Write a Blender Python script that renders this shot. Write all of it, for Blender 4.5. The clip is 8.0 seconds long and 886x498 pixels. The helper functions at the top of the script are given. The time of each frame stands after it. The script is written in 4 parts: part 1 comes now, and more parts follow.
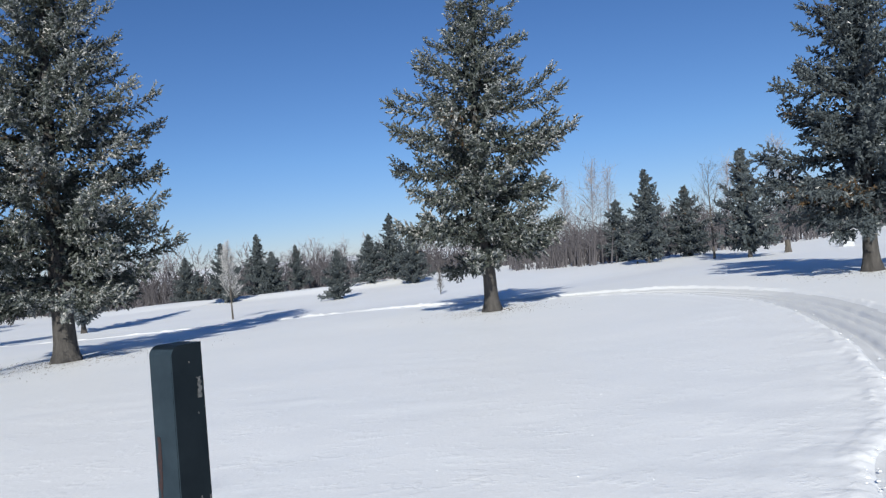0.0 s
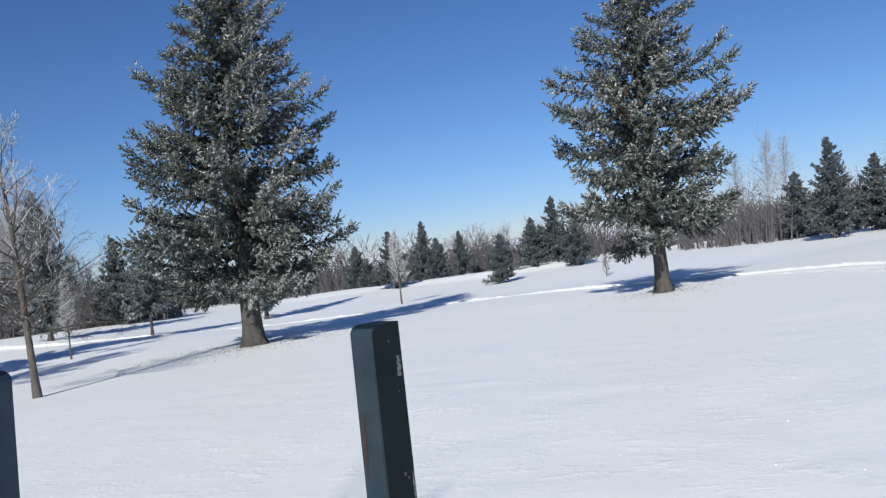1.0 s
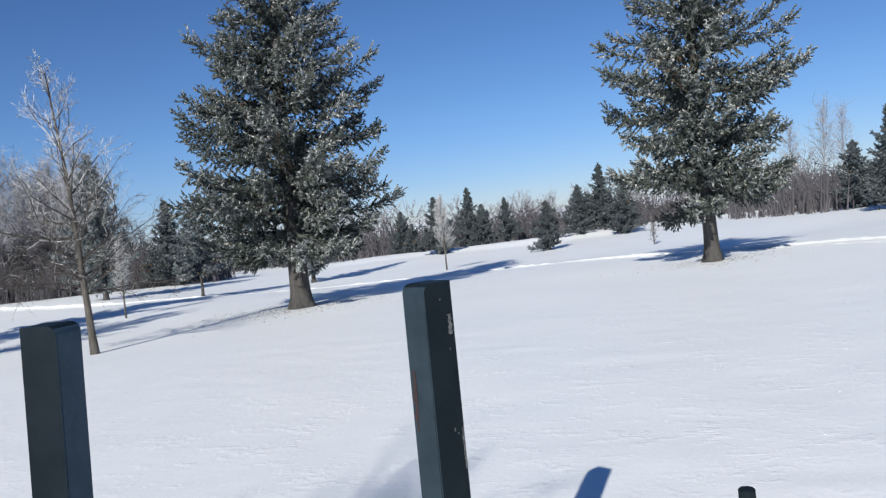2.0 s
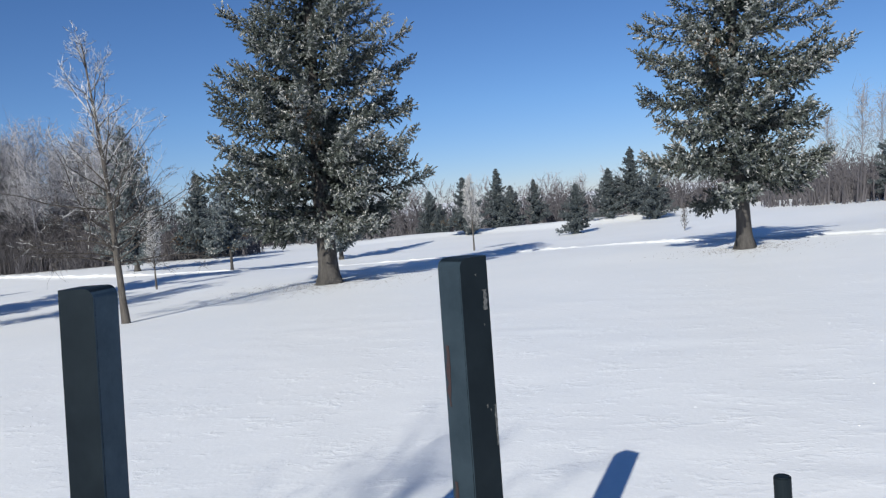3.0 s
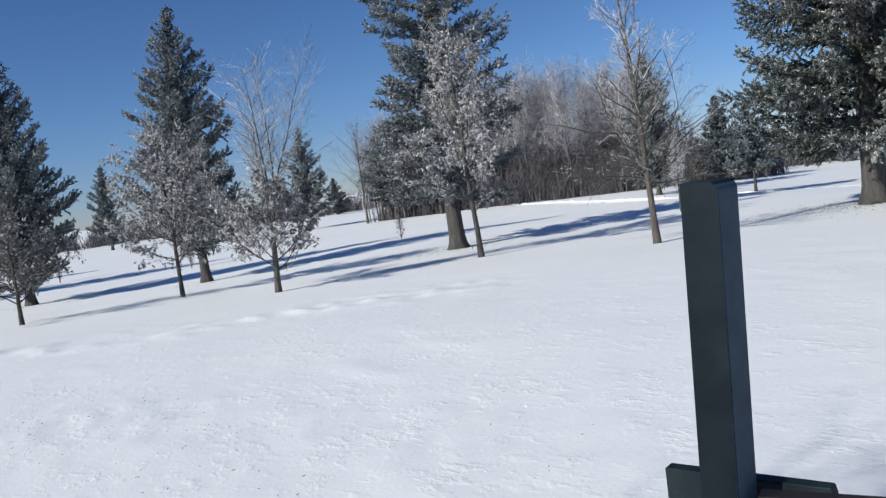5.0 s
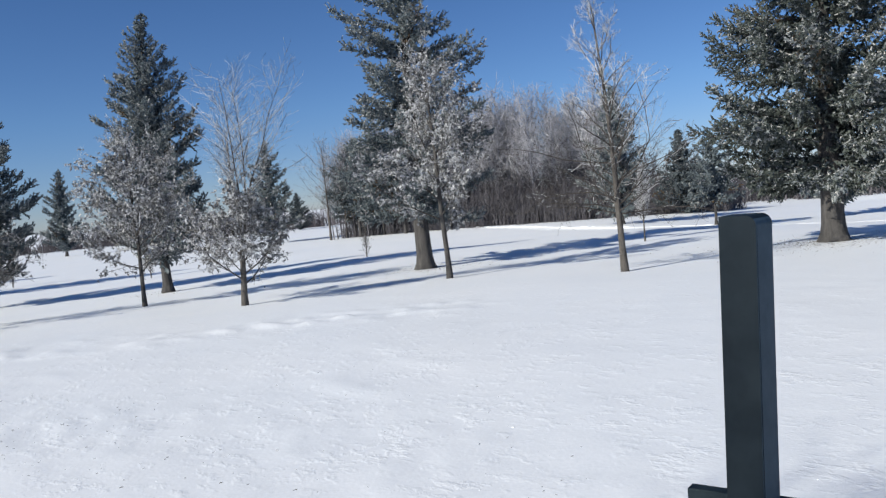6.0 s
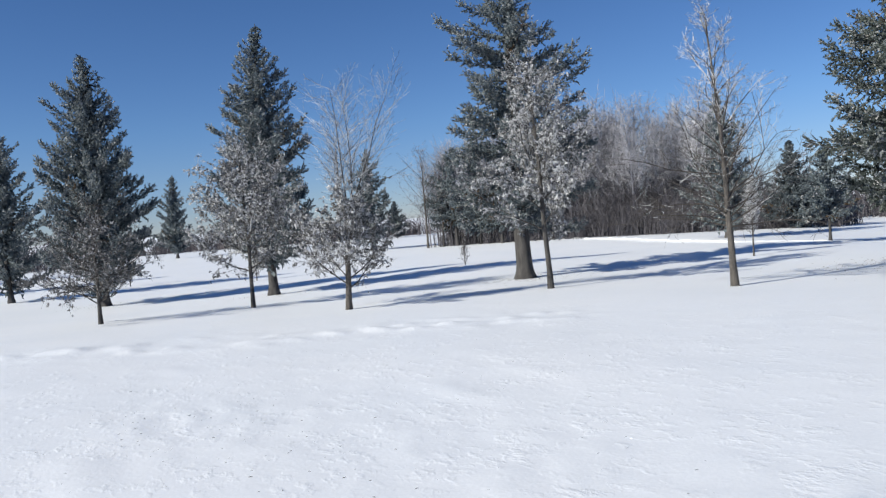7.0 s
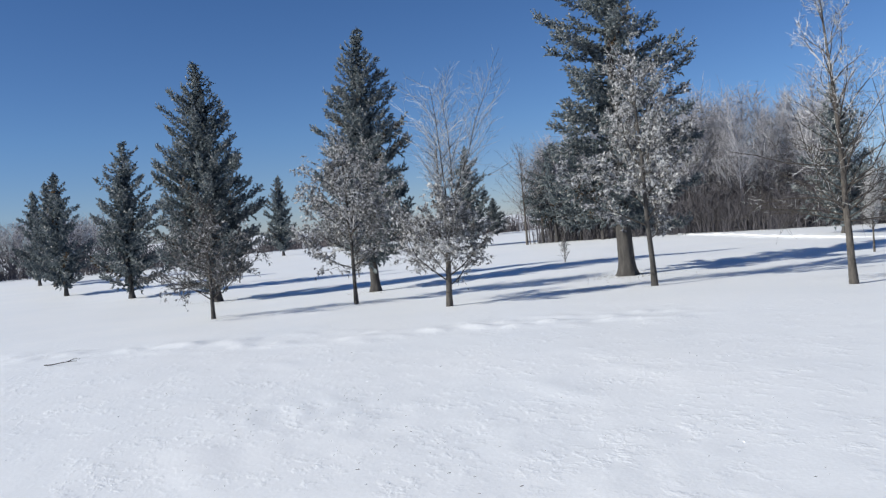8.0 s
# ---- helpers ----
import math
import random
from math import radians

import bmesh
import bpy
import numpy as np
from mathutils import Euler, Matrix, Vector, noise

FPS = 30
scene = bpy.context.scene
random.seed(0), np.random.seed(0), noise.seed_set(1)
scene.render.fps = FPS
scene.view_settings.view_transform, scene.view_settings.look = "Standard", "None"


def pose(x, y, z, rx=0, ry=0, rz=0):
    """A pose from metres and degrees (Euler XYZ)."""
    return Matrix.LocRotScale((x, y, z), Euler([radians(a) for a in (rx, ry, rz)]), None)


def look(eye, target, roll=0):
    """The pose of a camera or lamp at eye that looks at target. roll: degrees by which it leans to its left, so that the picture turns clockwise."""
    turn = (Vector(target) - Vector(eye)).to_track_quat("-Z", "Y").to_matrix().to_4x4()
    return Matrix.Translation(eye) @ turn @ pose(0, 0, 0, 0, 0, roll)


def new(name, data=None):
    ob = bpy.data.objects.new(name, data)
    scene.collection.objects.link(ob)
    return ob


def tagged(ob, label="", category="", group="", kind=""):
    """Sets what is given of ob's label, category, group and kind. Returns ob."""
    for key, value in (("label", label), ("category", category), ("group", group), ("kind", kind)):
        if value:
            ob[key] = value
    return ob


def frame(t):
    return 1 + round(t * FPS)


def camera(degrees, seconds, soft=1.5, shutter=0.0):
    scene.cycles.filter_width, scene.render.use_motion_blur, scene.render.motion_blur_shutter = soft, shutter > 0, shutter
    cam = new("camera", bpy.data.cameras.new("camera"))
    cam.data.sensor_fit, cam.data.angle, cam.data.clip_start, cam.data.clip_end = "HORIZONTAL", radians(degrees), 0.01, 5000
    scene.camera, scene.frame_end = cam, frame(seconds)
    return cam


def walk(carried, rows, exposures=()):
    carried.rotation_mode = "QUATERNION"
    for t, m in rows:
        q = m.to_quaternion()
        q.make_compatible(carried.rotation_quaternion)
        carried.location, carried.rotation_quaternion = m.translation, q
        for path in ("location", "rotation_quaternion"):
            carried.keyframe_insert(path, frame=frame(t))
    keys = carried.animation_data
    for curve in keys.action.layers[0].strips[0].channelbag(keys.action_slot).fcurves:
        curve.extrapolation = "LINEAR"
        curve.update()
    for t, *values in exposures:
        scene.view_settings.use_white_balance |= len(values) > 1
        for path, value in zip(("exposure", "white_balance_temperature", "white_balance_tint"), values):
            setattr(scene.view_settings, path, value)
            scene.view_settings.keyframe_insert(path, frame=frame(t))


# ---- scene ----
# ---- camera: seconds, eye x y z, yaw, pitch, roll ----
PATH = [
    (0.0, 0.000, -0.000, 1.600, 0.04, -0.11, -4.98),
    (0.5, -0.059, 0.008, 1.599, 7.11, 0.22, -6.14),
    (1.0, -0.104, 0.052, 1.587, 11.61, -0.09, -6.64),
    (1.5, -0.108, 0.022, 1.578, 14.08, -0.85, -6.49),
    (1.7, -0.113, 0.023, 1.575, 14.72, -1.43, -6.32),
    (2.8, -0.149, 0.042, 1.557, 15.99, -3.11, -4.83),
    (3.0, -0.159, 0.046, 1.553, 17.14, -3.34, -4.56),
    (3.5, -0.209, 0.050, 1.543, 23.82, -3.87, -5.28),
    (3.7, -0.234, 0.054, 1.541, 28.17, -3.87, -5.60),
    (4.0, -0.288, 0.060, 1.536, 36.21, -3.71, -6.40),
    (4.2, -0.340, 0.085, 1.519, 42.10, -3.66, -7.15),
    (4.5, -0.415, 0.106, 1.493, 49.59, -3.97, -8.33),
    (4.8, -0.439, 0.044, 1.489, 53.32, -4.60, -8.03),
    (5.0, -0.450, -0.009, 1.492, 53.31, -4.78, -7.70),
    (5.2, -0.467, -0.055, 1.497, 51.84, -4.93, -7.09),
    (6.3, -0.565, -0.315, 1.532, 50.41, -3.10, -4.81),
    (6.5, -0.580, -0.359, 1.536, 51.82, -2.84, -4.48),
    (7.0, -0.611, -0.424, 1.512, 56.92, -2.40, -4.21),
    (7.5, -0.643, -0.445, 1.522, 61.35, -2.26, -4.51),
    (8.0, -0.619, -0.458, 1.520, 63.97, -2.08, -4.68),
]
cam = camera(58.0, 8.0, soft=1.3)


def aimed(x, y, z, yaw, pitch, roll):
    a, b = radians(yaw), radians(pitch)
    eye = Vector((x, y, z))
    return look(eye, eye + Vector((-math.sin(a) * math.cos(b), math.cos(a) * math.cos(b), math.sin(b))), roll)


walk(cam, [(row[0], aimed(*row[1:])) for row in PATH], exposures=[(0.0, 0.20), (1.7, 0.25), (3.5, 0.20), (4.5, 0.27), (5.0, 0.21), (6.5, 0.31), (7.0, 0.34), (8.0, 0.24)])

# ---- daylight ----
SUN_AZIMUTH, SUN_HEIGHT = 185.6, 30.0
world = bpy.data.worlds.new("sky")
scene.world = world
world.use_nodes = True
sky = world.node_tree.nodes.new("ShaderNodeTexSky")
sky.sky_type, sky.sun_disc = "NISHITA", False
sky.sun_elevation, sky.sun_rotation = radians(SUN_HEIGHT), radians(SUN_AZIMUTH)
sky.air_density, sky.dust_density, sky.ozone_density, sky.altitude = 1.0, 0.35, 3.0, 2500.0
back = world.node_tree.nodes["Background"]
tint = world.node_tree.nodes.new("ShaderNodeMix")
tint.data_type, tint.blend_type = "RGBA", "MULTIPLY"
tint.inputs[0].default_value = 1.0
height = world.node_tree.nodes.new("ShaderNodeSeparateXYZ")
sight = world.node_tree.nodes.new("ShaderNodeTexCoord")
world.node_tree.links.new(sight.outputs["Generated"], height.inputs["Vector"])
air = world.node_tree.nodes.new("ShaderNodeValToRGB")
air.color_ramp.elements[0].position, air.color_ramp.elements[0].color = 0.0, (0.72, 0.77, 0.99, 1)
air.color_ramp.elements[1].position, air.color_ramp.elements[1].color = 0.45, (0.53, 0.83, 1.17, 1)
middle = air.color_ramp.elements.new(0.12)
middle.color = (0.68, 0.875, 1.12, 1)
world.node_tree.links.new(height.outputs["Z"], air.inputs["Fac"])
world.node_tree.links.new(air.outputs["Color"], tint.inputs[7])
world.node_tree.links.new(sky.outputs["Color"], tint.inputs[6])
world.node_tree.links.new(tint.outputs[2], back.inputs["Color"])
back.inputs["Strength"].default_value = 0.070
a, b = radians(SUN_AZIMUTH), radians(SUN_HEIGHT)
sun_way = Vector((math.sin(a) * math.cos(b), math.cos(a) * math.cos(b), math.sin(b)))
lamp = bpy.data.lights.new("sun", "SUN")
lamp.energy, lamp.angle, lamp.color = 4.45, radians(0.55), (0.99, 0.972, 0.885)
sun = new("sun", lamp)
sun.matrix_world = look(sun_way * 60, (0, 0, 0))


# ---- materials ----
def nodes_of(name, rough=0.8):
    m = bpy.data.materials.new(name)
    m.use_nodes = True
    t = m.node_tree
    p = t.nodes["Principled BSDF"]
    p.inputs["Roughness"].default_value = rough
    return m, t, p


def noise_at(t, scale, detail=4.0, rough=0.55, coords="Object", stretch=None):
    c = t.nodes.new("ShaderNodeTexCoord")
    n = t.nodes.new("ShaderNodeTexNoise")
    n.inputs["Scale"].default_value, n.inputs["Detail"].default_value, n.inputs["Roughness"].default_value = scale, detail, rough
    if stretch:
        k = t.nodes.new("ShaderNodeMapping")
        k.inputs["Scale"].default_value = stretch
        t.links.new(c.outputs[coords], k.inputs["Vector"])
        t.links.new(k.outputs["Vector"], n.inputs["Vector"])
    else:
        t.links.new(c.outputs[coords], n.inputs["Vector"])
    return n.outputs["Fac"]


def ramp(t, fac, *stops):
    r = t.nodes.new("ShaderNodeValToRGB")
    e = r.color_ramp.elements
    while len(e) < len(stops):
        e.new(0.5)
    for k, (at, colour) in enumerate(stops):
        e[k].position, e[k].color = at, (*colour, 1)
    t.links.new(fac, r.inputs["Fac"])
    return r.outputs["Color"]


def mixed(t, fac, one, two, mode="MIX"):
    m = t.nodes.new("ShaderNodeMix")
    m.data_type, m.blend_type = "RGBA", mode
    for socket, value in (("Factor", fac), ("A", one), ("B", two)):
        s = next(i for i in m.inputs if i.name == socket and (i.type == "RGBA" or socket == "Factor") and i.enabled)
        if isinstance(value, (int, float)):
            s.default_value = value
        elif isinstance(value, tuple):
            s.default_value = (*value, 1)
        else:
            t.links.new(value, s)
    return next(o for o in m.outputs if o.type == "RGBA" and o.enabled)


def bumped(t, p, height, strength, distance):
    b = t.nodes.new("ShaderNodeBump")
    b.inputs["Strength"].default_value, b.inputs["Distance"].default_value = strength, distance
    t.links.new(height, b.inputs["Height"])
    t.links.new(b.outputs["Normal"], p.inputs["Normal"])


def island(t):
    return t.nodes.new("ShaderNodeNewGeometry").outputs["Random Per Island"]


def snow_material(name="snow", dim=1.0):
    m, t, p = nodes_of(name, 0.55)
    broad = noise_at(t, 0.35, 3.0)
    fine = noise_at(t, 30.0, 5.0, 0.6)
    crust = noise_at(t, 7.0, 5.0, 0.6, stretch=(0.8, 1.15, 1.0))
    swell = noise_at(t, 1.7, 3.0, 0.5)
    base = ramp(t, broad, (0.3, (0.80 * dim, 0.815 * dim, 0.83 * dim)), (0.7, (0.86 * dim, 0.86 * dim, 0.86 * dim)))
    mottled = mixed(t, 0.30, base, ramp(t, fine, (0.35, (0.77, 0.785, 0.80)), (0.65, (0.90, 0.90, 0.90))))
    t.links.new(mottled, p.inputs["Base Color"])
    flakes = ramp(t, crust, (0.50, (0, 0, 0)), (0.68, (1, 1, 1)))
    where = ramp(t, swell, (0.40, (0.12, 0.12, 0.12)), (0.66, (1, 1, 1)))
    plates = mixed(t, 1.0, flakes, where, "MULTIPLY")
    total = t.nodes.new("ShaderNodeMath")
    total.operation = "MULTIPLY_ADD"
    total.inputs[1].default_value = 0.30
    t.links.new(fine, total.inputs[0])
    t.links.new(plates, total.inputs[2])
    bumped(t, p, total.outputs[0], 0.21, 0.024)
    p.inputs["Specular IOR Level"].default_value = 0.35
    return m


def bark_material(name, dark, light, scale=9.0):
    m, t, p = nodes_of(name, 0.9)
    grain = noise_at(t, scale, 6.0, 0.7, stretch=(1.0, 1.0, 0.28))
    t.links.new(ramp(t, grain, (0.3, dark), (0.7, light)), p.inputs["Base Color"])
    bumped(t, p, grain, 1.0, 0.06)
    return m


def needle_material(name, dark, light, rough=0.6):
    m, t, p = nodes_of(name, rough)
    clump = noise_at(t, 1.3, 3.0)
    one = ramp(t, island(t), (0.0, dark), (1.0, light))
    t.links.new(mixed(t, 0.45, one, ramp(t, clump, (0.35, dark), (0.65, light))), p.inputs["Base Color"])
    p.inputs["Specular IOR Level"].default_value = 0.3
    return m


def paint_material(name, pale):
    m, t, p = nodes_of(name, 0.55)
    grain = noise_at(t, 60.0, 5.0, 0.6, stretch=(1.0, 1.0, 0.06))
    blot = noise_at(t, 7.0, 6.0, 0.7)
    body = ramp(t, blot, (0.3, (0.0064 * pale, 0.0105 * pale, 0.0140 * pale)), (0.7, (0.0120 * pale, 0.018 * pale, 0.0230 * pale)))
    t.links.new(body, p.inputs["Base Color"])
    bumped(t, p, grain, 0.14, 0.003)
    p.inputs["Specular IOR Level"].default_value = 0.10
    return m


def chip_material(name, dark, light):
    m, t, p = nodes_of(name, 0.75)
    t.links.new(ramp(t, noise_at(t, 90.0, 5.0), (0.35, dark), (0.65, light)), p.inputs["Base Color"])
    return m


SNOW = snow_material()
# Greyer packed bed, dimmed further: shade in the ruts put into the colour.
PACKED_SHADED = snow_material("packed_shaded_snow", 0.74)
SPRUCE_BARK = bark_material("spruce_bark", (0.026, 0.024, 0.023), (0.100, 0.092, 0.086))
GREY_BARK = bark_material("grey_bark", (0.045, 0.040, 0.036), (0.15, 0.132, 0.115), 14.0)
TWIG = bark_material("twig_bark", (0.036, 0.031, 0.029), (0.105, 0.090, 0.078), 20.0)
NEEDLES = needle_material("spruce_needles", (0.072, 0.091, 0.100), (0.160, 0.187, 0.193))
DARK_NEEDLES = needle_material("dark_spruce_needles", (0.038, 0.048, 0.044), (0.094, 0.107, 0.092))
# Lifted and blued a little: haze over the far spruces put into the colour.
FAR_NEEDLES = needle_material("far_spruce_needles", (0.042, 0.054, 0.060), (0.094, 0.112, 0.118))
BROWN_NEEDLES = needle_material("dry_needles", (0.05, 0.035, 0.02), (0.13, 0.085, 0.045))
FROSTED = needle_material("frosted_needles", (0.11, 0.128, 0.128), (0.25, 0.265, 0.262), 0.8)
NEEDLE_FROST = needle_material("needle_frost", (0.25, 0.25, 0.24), (0.52, 0.51, 0.485), 0.85)
HOAR = needle_material("hoar_frost", (0.31, 0.31, 0.315), (0.66, 0.655, 0.65), 0.85)
# Far and distant twigs paler and greyer: distance haze put into their colour.
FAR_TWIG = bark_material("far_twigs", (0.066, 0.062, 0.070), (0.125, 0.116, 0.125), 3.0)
HAZY_TWIG = bark_material("hazed_twigs", (0.080, 0.070, 0.075), (0.155, 0.138, 0.145), 3.0)
FAR_FROST = needle_material("far_frosted_twigs", (0.24, 0.235, 0.25), (0.46, 0.45, 0.475), 0.9)
SEED = needle_material("dry_leaf_clusters", (0.098, 0.094, 0.090), (0.27, 0.265, 0.26), 0.9)
# Post paint in paler and darker copies: the light on each face put into colour.
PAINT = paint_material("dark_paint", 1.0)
LIT_FACE = paint_material("lit_face_paint", 2.8)
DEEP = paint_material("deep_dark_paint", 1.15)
LIT_FACE_LEFT = paint_material("lit_face_paint_left", 6.0)
RED = chip_material("worn_red_paint", (0.008, 0.007, 0.008), (0.020, 0.010, 0.010))
CHIP = chip_material("bare_wood_chip", (0.05, 0.054, 0.056), (0.14, 0.14, 0.138))
GREEN_PAINT = chip_material("dark_green_paint", (0.006, 0.015, 0.019), (0.009, 0.023, 0.029))


# ---- mesh helpers ----
def mesh_from(name, verts, faces, mats, index=None, smooth=False):
    me = bpy.data.meshes.new(name)
    me.from_pydata(verts if isinstance(verts, list) else verts.tolist(), [], faces if isinstance(faces, list) else faces.tolist())
    for m in mats:
        me.materials.append(m)
    if index is not None:
        me.polygons.foreach_set("material_index", np.asarray(index, dtype=np.int32))
    if smooth:
        me.polygons.foreach_set("use_smooth", np.ones(len(me.polygons), dtype=bool))
    me.update()
    return me


def part(name, data, material=None, parent=None, label=""):
    """Links a mesh, or a bmesh with its material, as one object under a thing or a part."""
    if isinstance(data, bmesh.types.BMesh):
        me = bpy.data.meshes.new(name)
        data.to_mesh(me)
        data.free()
        me.materials.append(material)
        data = me
    ob = new(name, data)
    if parent:
        ob.parent = parent
    return tagged(ob, label)


def thing(name, at, label, category, group="", kind=""):
    ob = new(name)
    ob.location = at
    ob.empty_display_size = 0.2
    return tagged(ob, label, category, group, kind)


# ---- the snow field ----
def lattice(ix, iy, seed):
    h = (ix.astype(np.int64) * 374761393 + iy.astype(np.int64) * 668265263 + seed * 974711) & 0xFFFFFFFF
    h = ((h ^ (h >> 13)) * 1274126177) & 0xFFFFFFFF
    return ((h ^ (h >> 16)) & 0xFFFF) / 65535.0 * 2 - 1


def wave(x, y, size, seed):
    x, y = x / size, y / size
    ix, iy = np.floor(x), np.floor(y)
    u, v = x - ix, y - iy
    u, v = u * u * (3 - 2 * u), v * v * (3 - 2 * v)
    q = [lattice(ix + i, iy + j, seed) for j in (0, 1) for i in (0, 1)]
    return (q[0] * (1 - u) + q[1] * u) * (1 - v) + (q[2] * (1 - u) + q[3] * u) * v


def smooth(a, b, v):
    q = np.clip((v - a) / (b - a), 0, 1)
    return q * q * (3 - 2 * q)


def lie(x, y):
    """The lie of the land: it falls to -x, dips into a hollow behind the large spruces and flattens out far off."""
    x, y = np.asarray(x), np.asarray(y)
    side = x / np.maximum(y, 1.0)
    hollow = 0.50 * smooth(18.5, 36.0, y) * smooth(-0.85, -0.40, side) * (1 - 0.65 * smooth(0.12, 0.40, side))
    return (0.04 + 0.93 * np.tanh(x / 38.0) - 0.24 * np.tanh(y / 60.0) - hollow
            - 0.3 * np.exp(-((x + 38.0) ** 2 + (y - 3.0) ** 2) / 338.0))


TRAIL = [(-1.6, -13.0), (0.9, -3.0), (2.60, 3.80), (3.46, 5.32), (4.48, 7.42), (5.62, 11.15), (6.12, 15.1), (5.5, 18.3), (4.15, 20.65), (2.3, 22.5), (-1.7, 26.0), (-6.2, 29.7),
         (-13.0, 31.4), (-18.5, 30.6), (-23.0, 30.4), (-30.0, 32.8), (-37.2, 36.0), (-45.0, 38.5)]


def trail_line():
    p = np.array(TRAIL)
    out = []
    for k in range(len(p) - 1):
        a, b, c, d = p[max(k - 1, 0)], p[k], p[k + 1], p[min(k + 2, len(p) - 1)]
        for s in np.linspace(0, 1, 12, endpoint=False):
            out.append(0.5 * (2 * b + (c - a) * s + (2 * a - 5 * b + 4 * c - d) * s**2 + (3 * b - a - 3 * c + d) * s**3))
    return np.array(out)


LINE = trail_line()


def trail_side(x, y):
    best, side = np.full(x.shape, 1e9), np.zeros(x.shape)
    for a, b in zip(LINE[:-1], LINE[1:]):
        w = b - a
        s = np.clip(((x - a[0]) * w[0] + (y - a[1]) * w[1]) / (w @ w), 0, 1)
        dx, dy = x - a[0] - s * w[0], y - a[1] - s * w[1]
        d = np.hypot(dx, dy)
        near = d < best
        best = np.where(near, d, best)
        side = np.where(near, np.sign(w[0] * dy - w[1] * dx), side)
    return best * side


def relief(x, y):
    r = np.hypot(x, y)
    z = 0.10 * wave(x, y, 9.0, 3) * np.clip(r / 14, 0.2, 1) + 0.016 * wave(x, y, 2.7, 5)
    near = np.clip(1.6 - r / 14, 0, 1)
    patchy = np.clip(wave(x, y, 2.3, 31) * 1.4, 0, 1)
    z += 0.015 * near * patchy * np.clip(wave(x * 0.6 + 0.2 * y, y * 1.15, 0.42, 33), 0, 1)
    z += 0.005 * near * wave(x * 0.9 + y * 0.3, y - 0.2 * x, 0.63, 7) + 0.003 * near * wave(x - 0.4 * y, y + 0.3 * x, 0.27, 9)
    z += 0.34 * np.exp(-((y - 58.0 - 0.3 * np.sin(x * 0.6)) / 1.5) ** 2) * np.clip((x + 27) / 3, 0, 1) * np.clip((0.5 - x) / 3, 0, 1)
    rough = np.exp(-(((x + 7.8) / 1.1) ** 2 + ((y - 1.4) / 0.6) ** 2)) + 0.5 * np.exp(-(((x + 6.0) / 2.5) ** 2 + ((y - 2.6) / 0.8) ** 2))
    z += rough * (0.012 * wave(x, y, 0.19, 51) + 0.008 * wave(x, y, 0.11, 52))
    along = np.clip(((x + 16.6) * 4.1 + (y + 0.6) * 6.1) / 54.0, -0.6, 1.4)
    edge = np.hypot(x + 16.6 - 4.1 * along, y + 0.6 - 6.1 * along)
    z += np.exp(-(edge / 0.9) ** 2) * (0.012 + 0.025 * np.clip(wave(x, y, 0.6, 53), 0, 1) + 0.06 * np.clip(wave(x * 0.8, y, 0.32, 54) - 0.1, 0, 1))
    return z


def ground_at(x, y):
    xs, ys = np.array([float(x)]), np.array([float(y)])
    return float(lie(xs, ys)[0] + relief(xs, ys)[0])


FIELD = {}


def build_ground():
    cx, cy = -0.3, 0.0
    fine = np.radians(np.arange(-40, 104, 0.5))
    coarse = np.radians(np.arange(104, 320, 3.0))
    turn = np.concatenate([fine, coarse])
    rings = np.concatenate([[0.25], np.geomspace(0.5, 9, 150), np.linspace(9.13, 22, 100), np.geomspace(22.4, 60, 60), np.geomspace(61.5, 120, 26), np.geomspace(130, 4000, 24)])
    T, Rr = np.meshgrid(turn, rings)
    x, y = cx - np.sin(T) * Rr, cy + np.cos(T) * Rr
    z = lie(x, y) + relief(x, y) * (Rr < 110)
    FIELD.update(turn=turn, rings=rings, z=z.copy(), at=(cx, cy))
    z -= 0.24 * (np.abs(trail_side(x, y)) < 0.58) * (y < 38) * (y > -11)
    n, k = len(turn), len(rings)
    verts = np.stack([x.ravel(), y.ravel(), z.ravel()], -1)
    i = np.arange(k - 1)[:, None] * n
    j = np.arange(n)[None]
    j2 = (j + 1) % n
    faces = np.stack([i + j, i + j2, i + n + j2, i + n + j], -1).reshape(-1, 4)
    verts = np.concatenate([verts, [[cx, cy, float(z[0].mean())]]])
    cap = [[k * n, int(b), int(a)] for a, b in zip(range(n), [*range(1, n), 0])]
    me = mesh_from("ground", verts.tolist(), faces[:, ::-1].tolist() + [c[::-1] for c in cap], [SNOW], smooth=True)
    bm = bmesh.new()
    bm.from_mesh(me)
    bmesh.ops.recalc_face_normals(bm, faces=bm.faces[:])
    if sum(f.normal.z for f in bm.faces) < 0:
        bmesh.ops.reverse_faces(bm, faces=bm.faces[:])
    bm.to_mesh(me)
    bm.free()
    tagged(new("ground", me), "wind-rippled white snow field with a packed trail", "snow", kind="structure")


build_ground()


def field_at(x, y):
    """The height of the ground sheet itself, before the trail is let into it."""
    turn, rings, z, (cx, cy) = FIELD["turn"], FIELD["rings"], FIELD["z"], FIELD["at"]
    r = np.hypot(x - cx, y - cy)
    a = np.arctan2(-(x - cx), y - cy)
    a = np.where(a < turn[0], a + 2 * np.pi, a)
    i = np.clip(np.searchsorted(rings, r) - 1, 0, len(rings) - 2)
    j = np.clip(np.searchsorted(turn, a) - 1, 0, len(turn) - 2)
    u = (r - rings[i]) / (rings[i + 1] - rings[i])
    v = np.clip((a - turn[j]) / (turn[j + 1] - turn[j]), 0, 1)
    return (z[i, j] * (1 - v) + z[i, j + 1] * v) * (1 - u) + (z[i + 1, j] * (1 - v) + z[i + 1, j + 1] * v) * u


